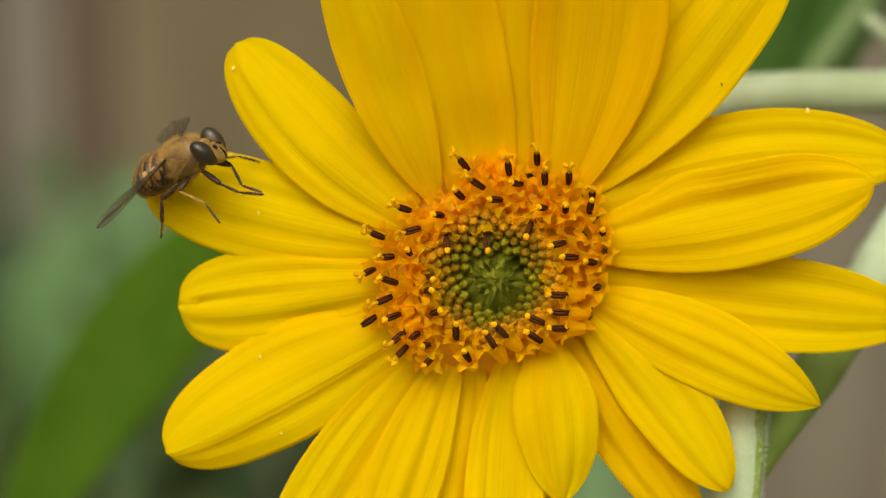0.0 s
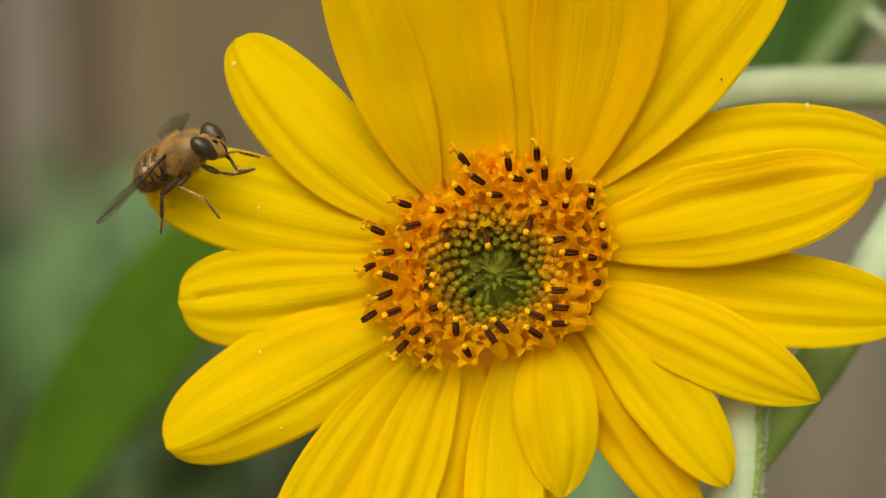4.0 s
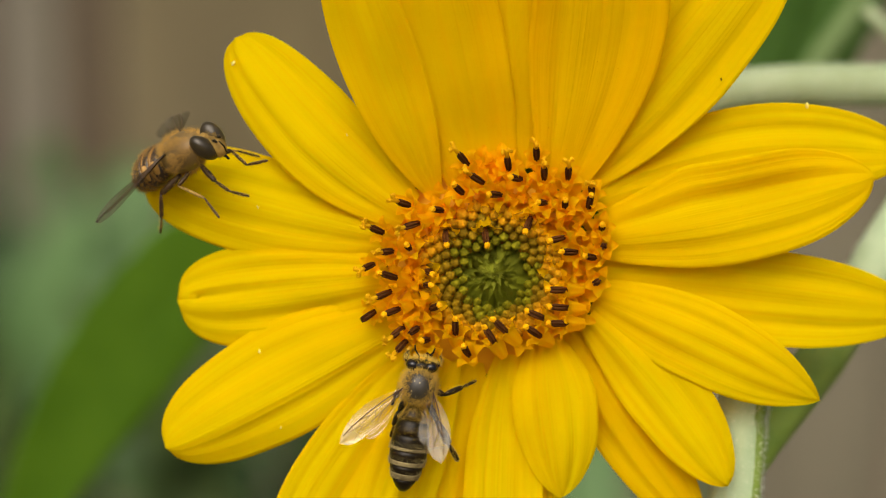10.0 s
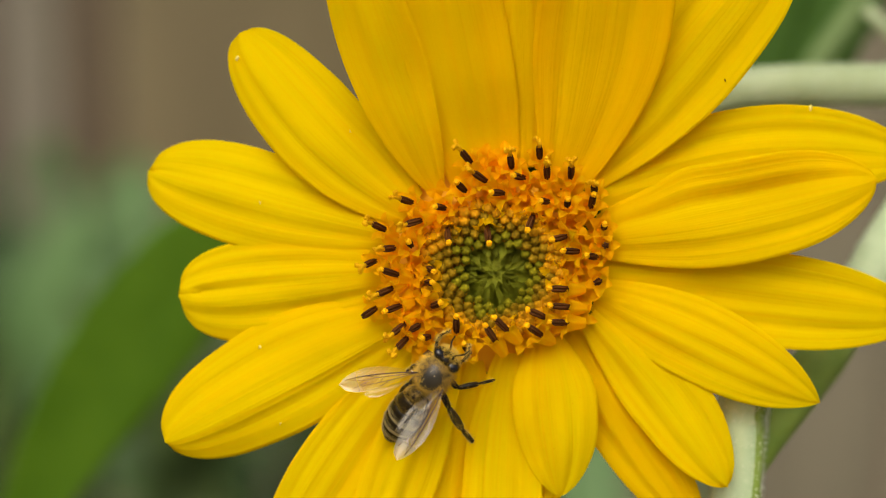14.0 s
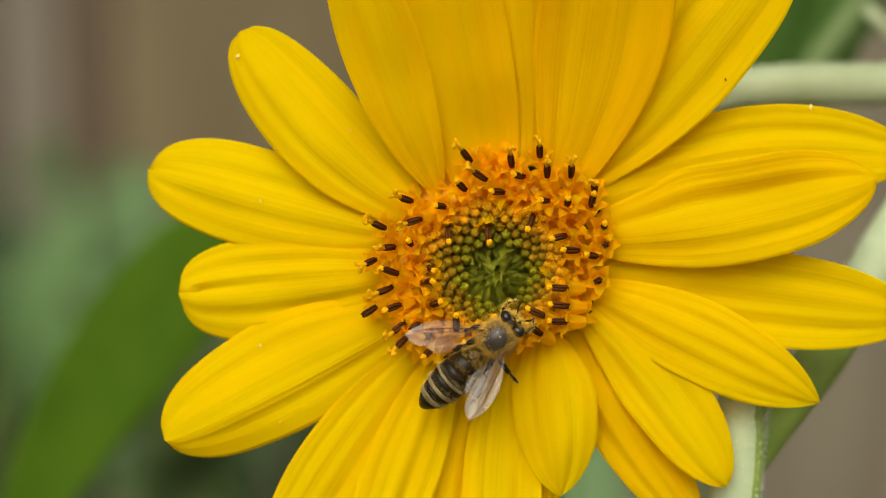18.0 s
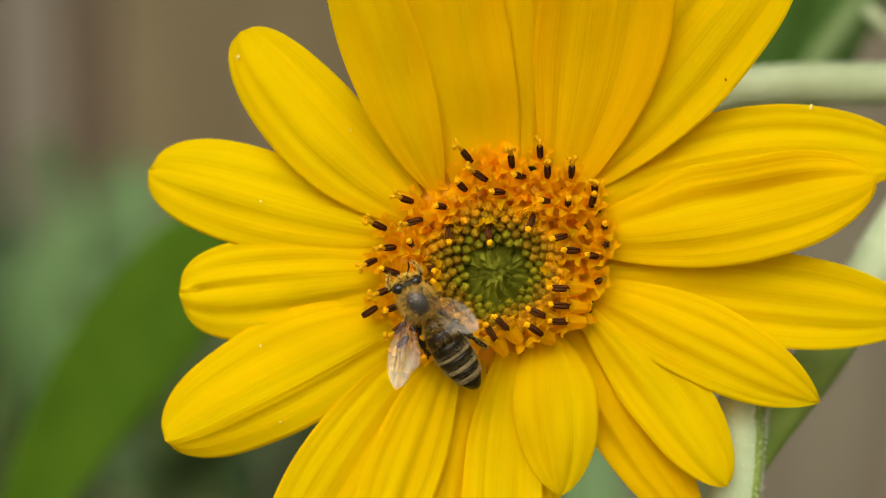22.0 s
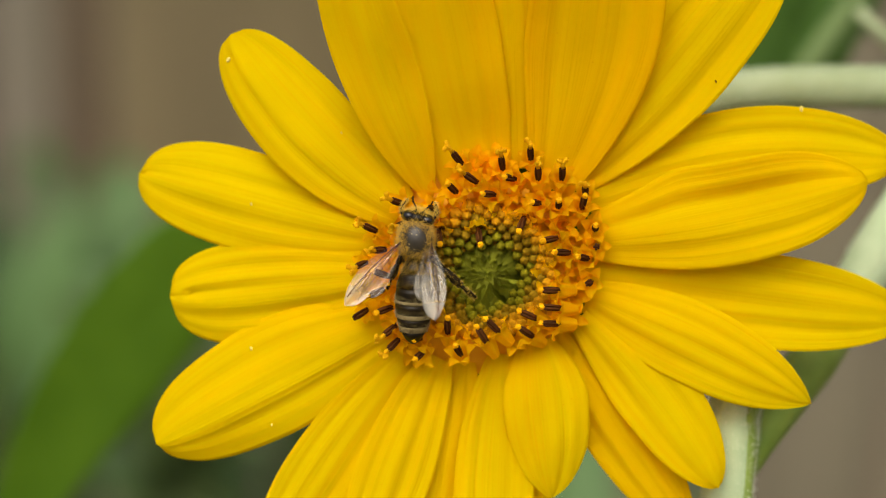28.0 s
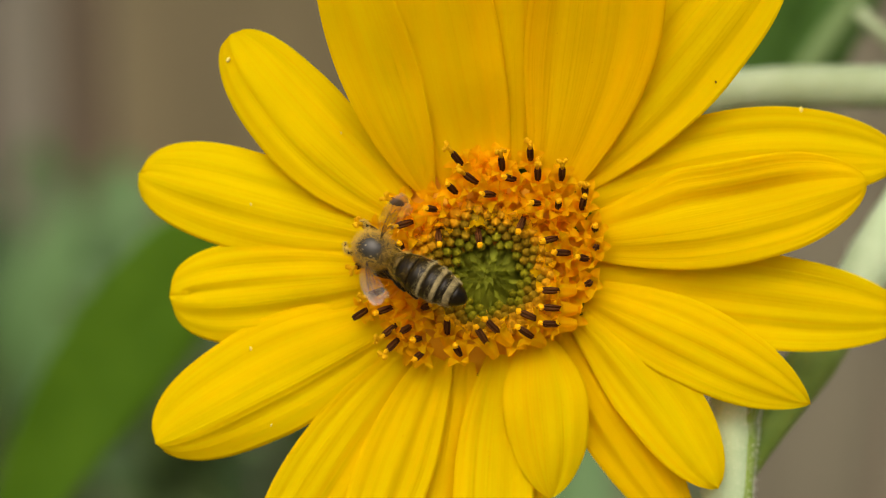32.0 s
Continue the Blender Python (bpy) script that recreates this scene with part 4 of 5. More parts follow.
def honeybee():
    bee = tagged(new("honeybee"), "dark brown honeybee with banded abdomen and pollen-dusted fur", "bee")
    bm = bmesh.new()
    blob(bm, (0, 0, 0), (1.75, 1.95, 1.7), None, 24, 16)
    thorax = part("thorax", bm, M_BEE_THORAX, bee, "dark furry thorax")
    pts = surface_points((0, 0, 0), (1.75, 1.95, 1.7), 3000, 2, lambda n: math.hypot(n.x, n.y * 0.9) > 0.55 or n.z < 0)
    fur("fur", thorax, M_BEE_FUR, pts, 0.66, 0.017, 0.4, 2)
    pts = surface_points((0, 0, 0), (1.75, 1.95, 1.7), 900, 3, lambda n: n.z > 0.1 and math.hypot(n.x, n.y) > 0.46)
    fur("fur", thorax, M_BEE_FUR, pts, 0.22, 0.012, 0.5, 3)
    # loose pollen grains on the back
    rnd = random.Random(41)
    bm = bmesh.new()
    for p, n in surface_points((0, 0, 0), (1.78, 1.98, 1.73), 18, 6, lambda n: n.z > -0.2):
        q = rnd.uniform(0.03, 0.07)
        blob(bm, p, (q, q, q), None, 6, 4)
    part("pollen", bm, M_POLLEN_PALE, thorax, "scattered pale pollen grains")
    # head
    bm = bmesh.new()
    blob(bm, (0, 2.45, -0.30), (1.45, 0.72, 1.30), None, 20, 12)
    head = part("head", bm, M_BEE_DARK, bee, "dark head with yellow pollen hairs")
    for s in (1, -1):
        bm = bmesh.new()
        blob(bm, (s * 0.78, 2.45, 0.0), (0.82, 0.62, 1.04), pose(0, 0, 0, 0, s * 18, s * 8), 18, 12)
        part("compound_eye", bm, M_BEE_EYE, head, "glossy black compound eye")
        bm = bmesh.new()
        tube(bm, [(s * 0.25, 3.0, -0.3), (s * 0.6, 3.6, -0.2), (s * 0.9, 3.9, -0.6), (s * 1.0, 4.3, -1.2)], [0.10, 0.08, 0.10, 0.08], 8)
        part("antenna", bm, M_BEE_DARK, head)
    pts = surface_points((0, 2.55, -0.3), (1.4, 0.85, 1.3), 480, 5, lambda n: n.y > 0.30 and abs(n.x) < 0.9)
    fur("fur", head, M_POLLEN_DUST, pts, 0.45, 0.02, 0.4, 5)
    # abdomen: overlapping plates with a pale band at each rear rim
    def girth(y):
        s = (-y - 2.0) / 8.55
        return 1.88 * max(0.0, math.sin(math.pi * min(1, 0.05 + 0.95 * s))) ** 0.52
    abdomen = new("abdomen")
    abdomen.parent = bee
    edges = [-1.7, -3.25, -4.75, -6.3, -7.8, -9.2, -10.5]
    for i in range(6):
        y0, y1 = edges[i], edges[i + 1]
        bm = bmesh.new()
        ys = [y0 + (y1 - y0) * f for f in (0, 0.3, 0.7, 1.0)]
        droop = [-0.25 - 0.012 * (y + 2) ** 2 for y in ys]
        tube(bm, [(0, y, d) for y, d in zip(ys, droop)], [max(0.35, girth(y) + 0.05 - 0.05 * f) for y, f in zip(ys, (1, 0.6, 0.2, 0))], 28, 0.92)
        plate = part("abdomen_plate", bm, M_BEE_DARK, abdomen, "dark glossy abdomen plate")
        if 1 < i < 5:
            bm = bmesh.new()
            # the pale felt widens towards the rear
            yb = [y1 + 0.10 + 0.14 * i, y1 + 0.08 + 0.12 * i, y1 + 0.06, y1 - 0.02]
            tube(bm, [(0, y, -0.25 - 0.012 * (y + 2) ** 2) for y in yb], [girth(y) + b for y, b in zip(yb, (0.02, 0.055, 0.055, 0.0))], 28, 0.92)
            part("hair_band", bm, M_BEE_BAND, plate, "pale hair band")
        if i < 5:
            rnd = random.Random(i)
            hairs = []
            for _ in range((1300, 420, 1000, 1300, 1200)[i]):
                a = rnd.uniform(0, 6.283)
                y = y1 + rnd.uniform(0.0, 1.0) ** 1.5 * (0.66 + 0.07 * i if i else 1.4)
                n = Vector((math.cos(a), -0.9, math.sin(a) * 0.92))
                hairs.append((Vector((math.cos(a) * girth(y), y, math.sin(a) * girth(y) * 0.92 - 0.25 - 0.012 * (y + 2) ** 2)), n.normalized()))
            fur("fur", plate, M_BEE_PALE if i > 1 else M_BEE_FUR, hairs, 0.26 if i else 0.45, 0.012, 0.4, 20 + i)
            hairs = []
            for _ in range(120):
                a, y = rnd.uniform(0, 6.283), rnd.uniform(y1, y0)
                n = Vector((math.cos(a), -1.6, math.sin(a) * 0.92)).normalized()
                hairs.append((Vector((math.cos(a) * girth(y), y, math.sin(a) * girth(y) * 0.92 - 0.25 - 0.012 * (y + 2) ** 2)), n))
            fur("fur", plate, M_BEE_FUR, hairs, 0.22, 0.009, 0.4, 30 + i)
    bm = bmesh.new()
    tube(bm, [(0, -1.4, -0.2), (0, -2.0, -0.25)], [0.8, 0.8], 14)
    part("waist", bm, M_BEE_DARK, bee)
    veins = BEE_VEINS
    wl = wing_part(bee, "wing", (-1.45, -0.3, 1.15), -1, 8.3, 1.62, M_WING, veins, (5.6, 1.1))
    wr = wing_part(bee, "wing", (1.45, -0.3, 1.15), 1, 8.3, 1.62, M_WING, veins, (5.6, 1.1))
    legs = []
    for s in (-1, 1):
        legs.append(leg_part(bee, (s * 0.7, 1.4, -1.2), (s * 1.6, 2.2, -1.5), (s * 1.7, 3.0, -2.2), (s * 1.2, 3.7, -2.9), (0.22, 0.20, 0.12), M_BEE_DARK, "", 1))
        if s > 0:
            legs.append(leg_part(bee, (1.0, 0.0, -1.4), (2.6, -0.5, -1.1), (4.3, 0.5, -2.0), (5.6, 1.3, -2.9), (0.30, 0.28, 0.15), M_BEE_DARK))
            legs.append(leg_part(bee, (1.0, -1.2, -1.4), (2.7, -3.0, -1.0), (4.5, -4.8, -1.4), (5.9, -6.1, -2.3), (0.32, 0.42, 0.26), M_BEE_DARK, "", 1))
        else:
            legs.append(leg_part(bee, (-1.0, 0.0, -1.4), (-1.8, -0.6, -1.3), (-2.2, -1.5, -2.1), (-2.4, -2.4, -2.9), (0.30, 0.28, 0.15), M_BEE_DARK))
            legs.append(leg_part(bee, (-1.0, -1.2, -1.4), (-1.5, -2.8, -1.6), (-1.8, -4.4, -2.2), (-2.0, -5.6, -2.9), (0.32, 0.36, 0.18), M_BEE_DARK))
    return bee, wl, wr, legs, head, abdomen


def hoverfly():
    fly = tagged(new("hoverfly"), "brown furry hoverfly with large dark eyes and clear wings", "hoverfly")
    bm = bmesh.new()
    blob(bm, (0, 0, 0), (2.05, 2.75, 1.95), None, 24, 16)
    thorax = part("thorax", bm, M_FLY_THORAX, fly, "brown furry thorax")
    fur("fur", thorax, M_FLY_FUR, surface_points((0, 0, 0), (2.05, 2.75, 1.95), 5200, 8, lambda n: noise.noise(n * 2.0) > -0.16), 0.60, 0.014, 0.32, 8)
    bm = bmesh.new()
    blob(bm, (0, -1.9, 0.75), (1.3, 0.7, 0.6), None, 18, 10)
    part("scutellum", bm, M_FLY_FACE, fly, "shiny tan shield")
    bm = bmesh.new()
    blob(bm, (0, 2.65, -0.35), (1.40, 0.85, 1.38), None, 22, 14)
    blob(bm, (0, 3.45, -0.75), (0.86, 0.86, 1.15), None, 16, 12)
    head = part("head", bm, M_FLY_FACE, fly, "yellow-haired face")
    fur("fur", head, M_FLY_FACE, surface_points((0, 3.1, -0.5), (1.0, 1.05, 1.3), 900, 9, lambda n: n.y > 0.1), 0.38, 0.013, 0.45, 9)
    for s in (1, -1):
        bm = bmesh.new()
        blob(bm, (s * 0.82, 2.85, -0.05), (0.90, 1.08, 1.62), pose(0, 0, 0, 0, s * 16, s * -30), 24, 16)
        part("compound_eye", bm, M_FLY_EYE, head, "large dark brown compound eye")
        bm = bmesh.new()
        tube(bm, [(s * 0.2, 3.7, 0.1), (s * 0.32, 4.15, 0.05), (s * 0.38, 4.35, -0.15)], [0.12, 0.16, 0.10], 8)
        part("antenna", bm, M_BEE_DARK, head)
    bm = bmesh.new()
    tube(bm, [(0, 3.4, -1.6), (0, 3.7, -2.1), (0, 3.75, -2.3), (0, 3.75, -2.4)], [0.18, 0.13, 0.14, 0.08], 10)
    part("proboscis", bm, M_BEE_DARK, head, "short black proboscis")
    bm = bmesh.new()
    tube(bm, [(0, 3.72, 0.25), (0, 4.22, -0.35), (0, 4.36, -0.95), (0, 4.12, -1.6)], [0.06, 0.08, 0.10, 0.06], 8)
    part("face_stripe", bm, M_BEE_DARK, head, "dark stripe down the face")
    abdomen = new("abdomen")
    abdomen.parent = fly

    def girth(s):
        return 2.3 * max(0.02, math.sin(math.pi * min(1, 0.18 + 0.82 * s) ** 0.95)) ** 0.6
    for i in range(5):
        s0, s1 = i / 5, (i + 1) / 5
        ss = [s0, s0 * 0.6 + s1 * 0.4, s0 * 0.2 + s1 * 0.8, s1]
        pts = [(0, -2.2 - 5.2 * q, -0.1 - 0.9 * q * q) for q in ss]
        bm = bmesh.new()
        tube(bm, pts, [girth(q) + 0.04 - 0.03 * f for f, q in enumerate(ss)], 26, 0.8)
        plate = part("abdomen_plate", bm, M_FLY_ABDOMEN, abdomen, "brown abdomen plate with pale rim")
        bm = bmesh.new()
        y = -2.2 - 5.2 * s1
        tube(bm, [(0, y + 0.22, -0.1 - 0.9 * s1 * s1), (0, y - 0.02, -0.1 - 0.9 * s1 * s1)], [girth(s1 - 0.03) + 0.05, girth(s1) + 0.05], 26, 0.8)
        part("pale_rim", bm, M_FLY_ORANGE, plate)
        if i in (0, 1):
            sm = (s0 + s1) / 2
            for x in (-1, 1):
                bm = bmesh.new()
                blob(bm, (x * girth(sm) * 0.80, -2.2 - 5.2 * sm, 0.25 - 0.9 * sm * sm), (girth(sm) * 0.26, 0.40, girth(sm) * 0.42), None, 14, 10)
                part("side_patch", bm, M_FLY_SIDE, plate, "orange patch on the side")
    rnd = random.Random(2)
    hairs = []
    for _ in range(1500):
        q, a = rnd.uniform(0.02, 0.98), rnd.uniform(0, 6.283)
        n = Vector((math.cos(a), -0.7, math.sin(a)))
        hairs.append((Vector((math.cos(a) * girth(q), -2.2 - 5.2 * q, math.sin(a) * girth(q) * 0.8 - 0.1 - 0.9 * q * q)), n.normalized()))
    fur("fur", abdomen, M_FLY_FUR, hairs, 0.4, 0.02, 0.3, 12)
    veins = FLY_VEINS
    wl = wing_part(fly, "wing", (-1.7, -0.6, 1.2), -1, 10.2, 3.1, M_FLY_WING, veins)
    wr = wing_part(fly, "wing", (1.7, -0.6, 1.2), 1, 10.2, 3.1, M_FLY_WING, veins)
    legs = []
    for s in (-1, 1):
        # the front pair is held together ahead of the head
        knee, ankle, toe = ((1.5, 3.5, -3.1), (1.8, 5.5, -4.2), (1.6, 8.2, -5.1)) if s > 0 else ((-1.5, 3.1, -2.95), (-0.6, 3.8, -4.8), (-0.4, 6.1, -5.8))
        legs.append(leg_part(fly, (s * 0.8, 1.3, -1.5), knee, ankle, toe, (0.27, 0.15, 0.14), M_FLY_LEG))
        legs.append(leg_part(fly, (s * 1.0, 0.0, -1.6), (s * 2.6, -1.0, -1.9), (s * 3.9, 1.9, -3.6), (s * 5.0, 2.8, -5.6), (0.22, 0.15, 0.12), M_FLY_LEG, shin=M_FLY_FACE))
        legs.append(leg_part(fly, (s * 1.0, -1.3, -1.6), (s * 2.4, -3.6, -2.0), (s * 3.2, -4.8, -4.0), (s * 3.6, -5.8, -5.2), (0.34, 0.20, 0.11), M_FLY_LEG))
    fly.scale = (1.04, 1.04, 1.04)
    return fly, wl, wr, legs, head


BEE, BEE_WL, BEE_WR, BEE_LEGS, BEE_HEAD, BEE_ABDOMEN = honeybee()
FLY, FLY_WL, FLY_WR, FLY_LEGS, FLY_HEAD = hoverfly()
FLY_TWO, TWO_WL, TWO_WR, TWO_LEGS, TWO_HEAD = hoverfly()

# seconds, turn in degrees, shift in mm: the head nods while an insect sits on it
SWAY = [
    (0, 0.73, -0.12, -0.07),
    (3.5, 0.75, -0.14, -0.05),
    (8, 0.74, -0.12, 0.00),
    (8.3, 0.74, -0.13, -0.03),
    (8.6, 0.72, -0.17, -0.11),
    (9, 0.70, -0.19, -0.16),
    (10.1, 0.70, -0.18, -0.22),
    (10.2, -0.05, 0.05, 0.05),
    (10.3, -0.35, 0.14, 0.12),
    (10.4, -0.10, 0.08, 0.05),
    (10.5, -0.25, 0.12, 0.09),
    (10.8, 0.12, 0.02, -0.02),
    (11, 0.16, 0.03, 0.00),
    (11.4, -0.02, 0.00, 0.00),
    (12, 0.00, 0.00, 0.00),
    (16.5, -0.02, 0.00, 0.01),
    (18, -0.10, 0.01, 0.09),
    (18.8, -0.10, 0.10, 0.05),
    (19.2, -0.10, 0.12, 0.02),
    (20, -0.08, 0.05, 0.00),
    (24, -0.05, 0.05, 0.07),
    (25, -0.05, -0.03, 0.04),
    (27.5, 0.06, -0.07, 0.04),
    (30, 0.00, -0.04, 0.02),
    (32, 0.00, -0.13, 0.02),
]
# seconds, place in the flower's space in mm, heading, nose-up tilt and droop of the abdomen in degrees
BEE_WAY = [
    (8.2, -7.43, -24.50, 9.00, -10.0, 0, 0),
    (8.3, -5.41, -17.81, 7.00, -9.2, 0, 0),
    (8.4, -4.16, -13.85, 6.10, -8.0, 0, 0),
    (8.5, -2.68, -13.90, 5.40, -9.8, 0, 0),
    (8.6, -2.04, -14.12, 5.30, -13.3, 0, 0),
    (9, -2.24, -14.48, 5.30, -7.1, 3, 3),
    (9.5, -3.53, -14.11, 5.30, -2.3, 5, 5),
    (10, -2.39, -13.54, 5.30, -9.0, 0, 0),
    (10.5, -2.38, -13.20, 5.30, -11.2, 4, 4),
    (11, -1.80, -13.39, 5.30, -11.3, 4, 4),
    (11.5, -1.76, -13.42, 5.30, -7.8, 0, 0),
    (12, -1.81, -13.65, 5.30, -11.5, 0, 0),
    (12.5, -0.51, -13.14, 5.75, -25.5, 3, 3),
    (13, -0.41, -11.61, 6.20, -29.7, 10, 10),
    (13.5, -0.61, -11.57, 6.80, -30.0, 11, 11),
    (14, -0.85, -12.25, 7.40, -33.9, 18, 18),
    (14.5, 2.10, -10.87, 7.44, -39.4, 10, 10),
    (16.5, 2.24, -11.59, 7.60, -50.7, 16, 16),
    (17, 4.14, -9.54, 7.50, -42.0, 19, 19),
    (17.5, 5.52, -8.92, 7.40, -48.1, 8, 8),
    (18, 5.29, -8.73, 7.30, -47.2, 6, 6),
    (18.5, 4.90, -8.57, 7.20, -46.7, 8, 8),
    (18.8, 4.10, -6.93, 7.08, -26.7, 10, 10),
    (19, 4.35, -5.69, 7.00, -9.9, 12, 12),
    (19.3, 2.82, -5.04, 6.99, 1.0, 4, 4),
    (19.5, 2.73, -4.98, 6.98, 10.3, 3, 3),
    (19.7, 2.40, -5.05, 6.98, 11.7, 0, 0),
    (20, -0.82, -6.67, 6.97, 36.3, 8, 8),
    (20.5, -1.92, -5.89, 6.95, 44.9, 9, 9),
    (21, -2.12, -4.85, 6.93, 41.5, 0, 0),
    (21.5, -2.54, -5.35, 6.92, 35.7, 0, 0),
    (22, -2.45, -5.28, 6.90, 34.6, 4, 4),
    (22.5, -3.24, -3.90, 6.95, 29.7, 5, 5),
    (23, -2.83, -2.46, 7.00, 9.9, 3, 3),
    (23.5, -2.75, -2.67, 7.00, -0.9, 0, 0),
    (24, -3.03, -2.41, 7.00, 4.0, 3, 3),
    (24.5, -1.76, -0.74, 7.00, 0.8, 0, 0),
    (25, -1.47, -0.47, 7.00, -4.9, 0, 0),
    (25.5, -1.69, -0.01, 7.00, -3.1, 2, 2),
    (27.5, -2.04, 1.23, 7.00, -1.3, 0, 0),
    (28, -1.83, 1.17, 7.00, -1.9, 4, 4),
    (28.5, -1.61, 1.25, 7.00, -3.7, 3, 3),
    (29, -1.83, 1.16, 7.00, -3.5, 4, 4),
    (29.5, -2.36, 0.65, 7.00, 4.6, 0, 0),
    (30, -3.24, 1.27, 7.00, 15.5, 8, 8),
    (30.5, -3.75, 3.24, 7.00, 18.9, 8, 8),
    (30.8, -2.94, 4.65, 7.00, 7.3, 7, 7),
    (31, -3.30, 4.80, 7.00, 8.2, 8, 8),
    (31.2, -3.14, 5.84, 7.00, 4.7, 4, 4),
    (31.3, -3.06, 6.07, 7.00, 1.0, 8, 8),
    (31.5, -3.98, 6.59, 7.00, 3.6, 0, 0),
    (31.6, -4.82, 6.09, 7.00, 11.9, 0, 0),
    (31.7, -5.25, 3.98, 6.95, 24.5, 0, 0),
    (31.8, -6.35, 1.77, 6.90, 45.4, -14, -6),
    (31.9, -6.53, 0.47, 6.85, 55.5, -14, -6),
    (32, -6.02, 0.08, 6.80, 61.2, -14, -6),
]
# seconds, then spread from the body's axis and lift of the left wing and of the right wing, in degrees
BEE_WINGS = [
    (8.6, 50, 0, 20, 43), (9, 40, 2, 31, 41), (9.5, 36, 4, 26, 40), (10, 40, 0, 16, 37), (10.5, 36, 3, 26, 46), (11, 35, 4, 23, 35), (11.5, 35, 0, 24,
    35), (12, 29, 0, 23, 24), (12.5, 37, 2, 9, -9), (13, 30, 9, 11, 2), (13.5, 31, 1, 5, 11), (14, 44, -6, 1, 18), (14.5, 31, -2, 23, 1), (16.5, 42, 3, 6,
    16), (17, 48, -5, 15, 18), (17.5, 40, 24, 19, 2), (18, 42, 26, 19, 34), (18.5, 49, 20, 9, 1), (18.8, 48, 2, 8, 10), (19, 54, 7, 18, 46), (19.3, 43, 3,
    42, 53), (19.5, 24, 33, 71, 39), (19.7, 23, 30, 64, 31), (20, 31, -12, 41, 40), (20.5, 50, -5, 24, 62), (21, 51, 32, 31, 52), (21.5, 56, 23, 16, 56),
    (22, 45, 32, 23, 53), (22.5, 53, 25, 9, 34), (23, 49, 17, 13, 38), (23.5, 47, 12, 20, 43), (24, 41, 2, 16, 32), (24.5, 60, 0, 16, 25), (25, 42, 0, 5,
    12), (25.5, 54, 1, 3, 32), (27.5, 48, 0, 5, 28), (28, 40, 3, 5, 28), (28.5, 36, 2, 9, 25), (29, 46, 2, 6, 26), (29.5, 46, 0, 5, 27), (30, 39, -3, 40,
    43), (30.5, 54, 28, 36, 53), (30.8, 62, 26, 1, 63), (31, 68, 24, -2, 62), (31.2, 62, 28, -11, 57), (31.3, 72, 37, -22, 70), (31.5, 60, 21, 35, 67),
    (31.6, 51, 26, 40, 55), (31.7, 30, 0, 47, 41), (31.8, 47, 28, 58, 70), (31.9, 41, 45, 65, 60), (32, 35, 49, 72, 53)
]

# roll of the two wings about their length at some of those times
BEE_ROLL = {19.3: (0, 0), 19.5: (20, -10), 19.7: (25, -15), 20: (30, -35), 20.5: (30, -20), 21: (15, -10), 31.7: (10, -10), 31.8: (30, -50), 31.9: (50, -60), 32: (55, -60)}


def axes(forward, up, at):
    """A pose from where the head points and where the back faces, in the flower's space."""
    y = Vector(forward).normalized()
    z = (Vector(up) - y * y.dot(Vector(up))).normalized()
    x = y.cross(z)
    m = Matrix((x, y, z)).transposed().to_4x4()
    return Matrix.Translation(Vector(at) * MM) @ m


def swayed(turn, du, dv):
    return pose(du * MM, dv * MM, 0, 0, 0, turn)


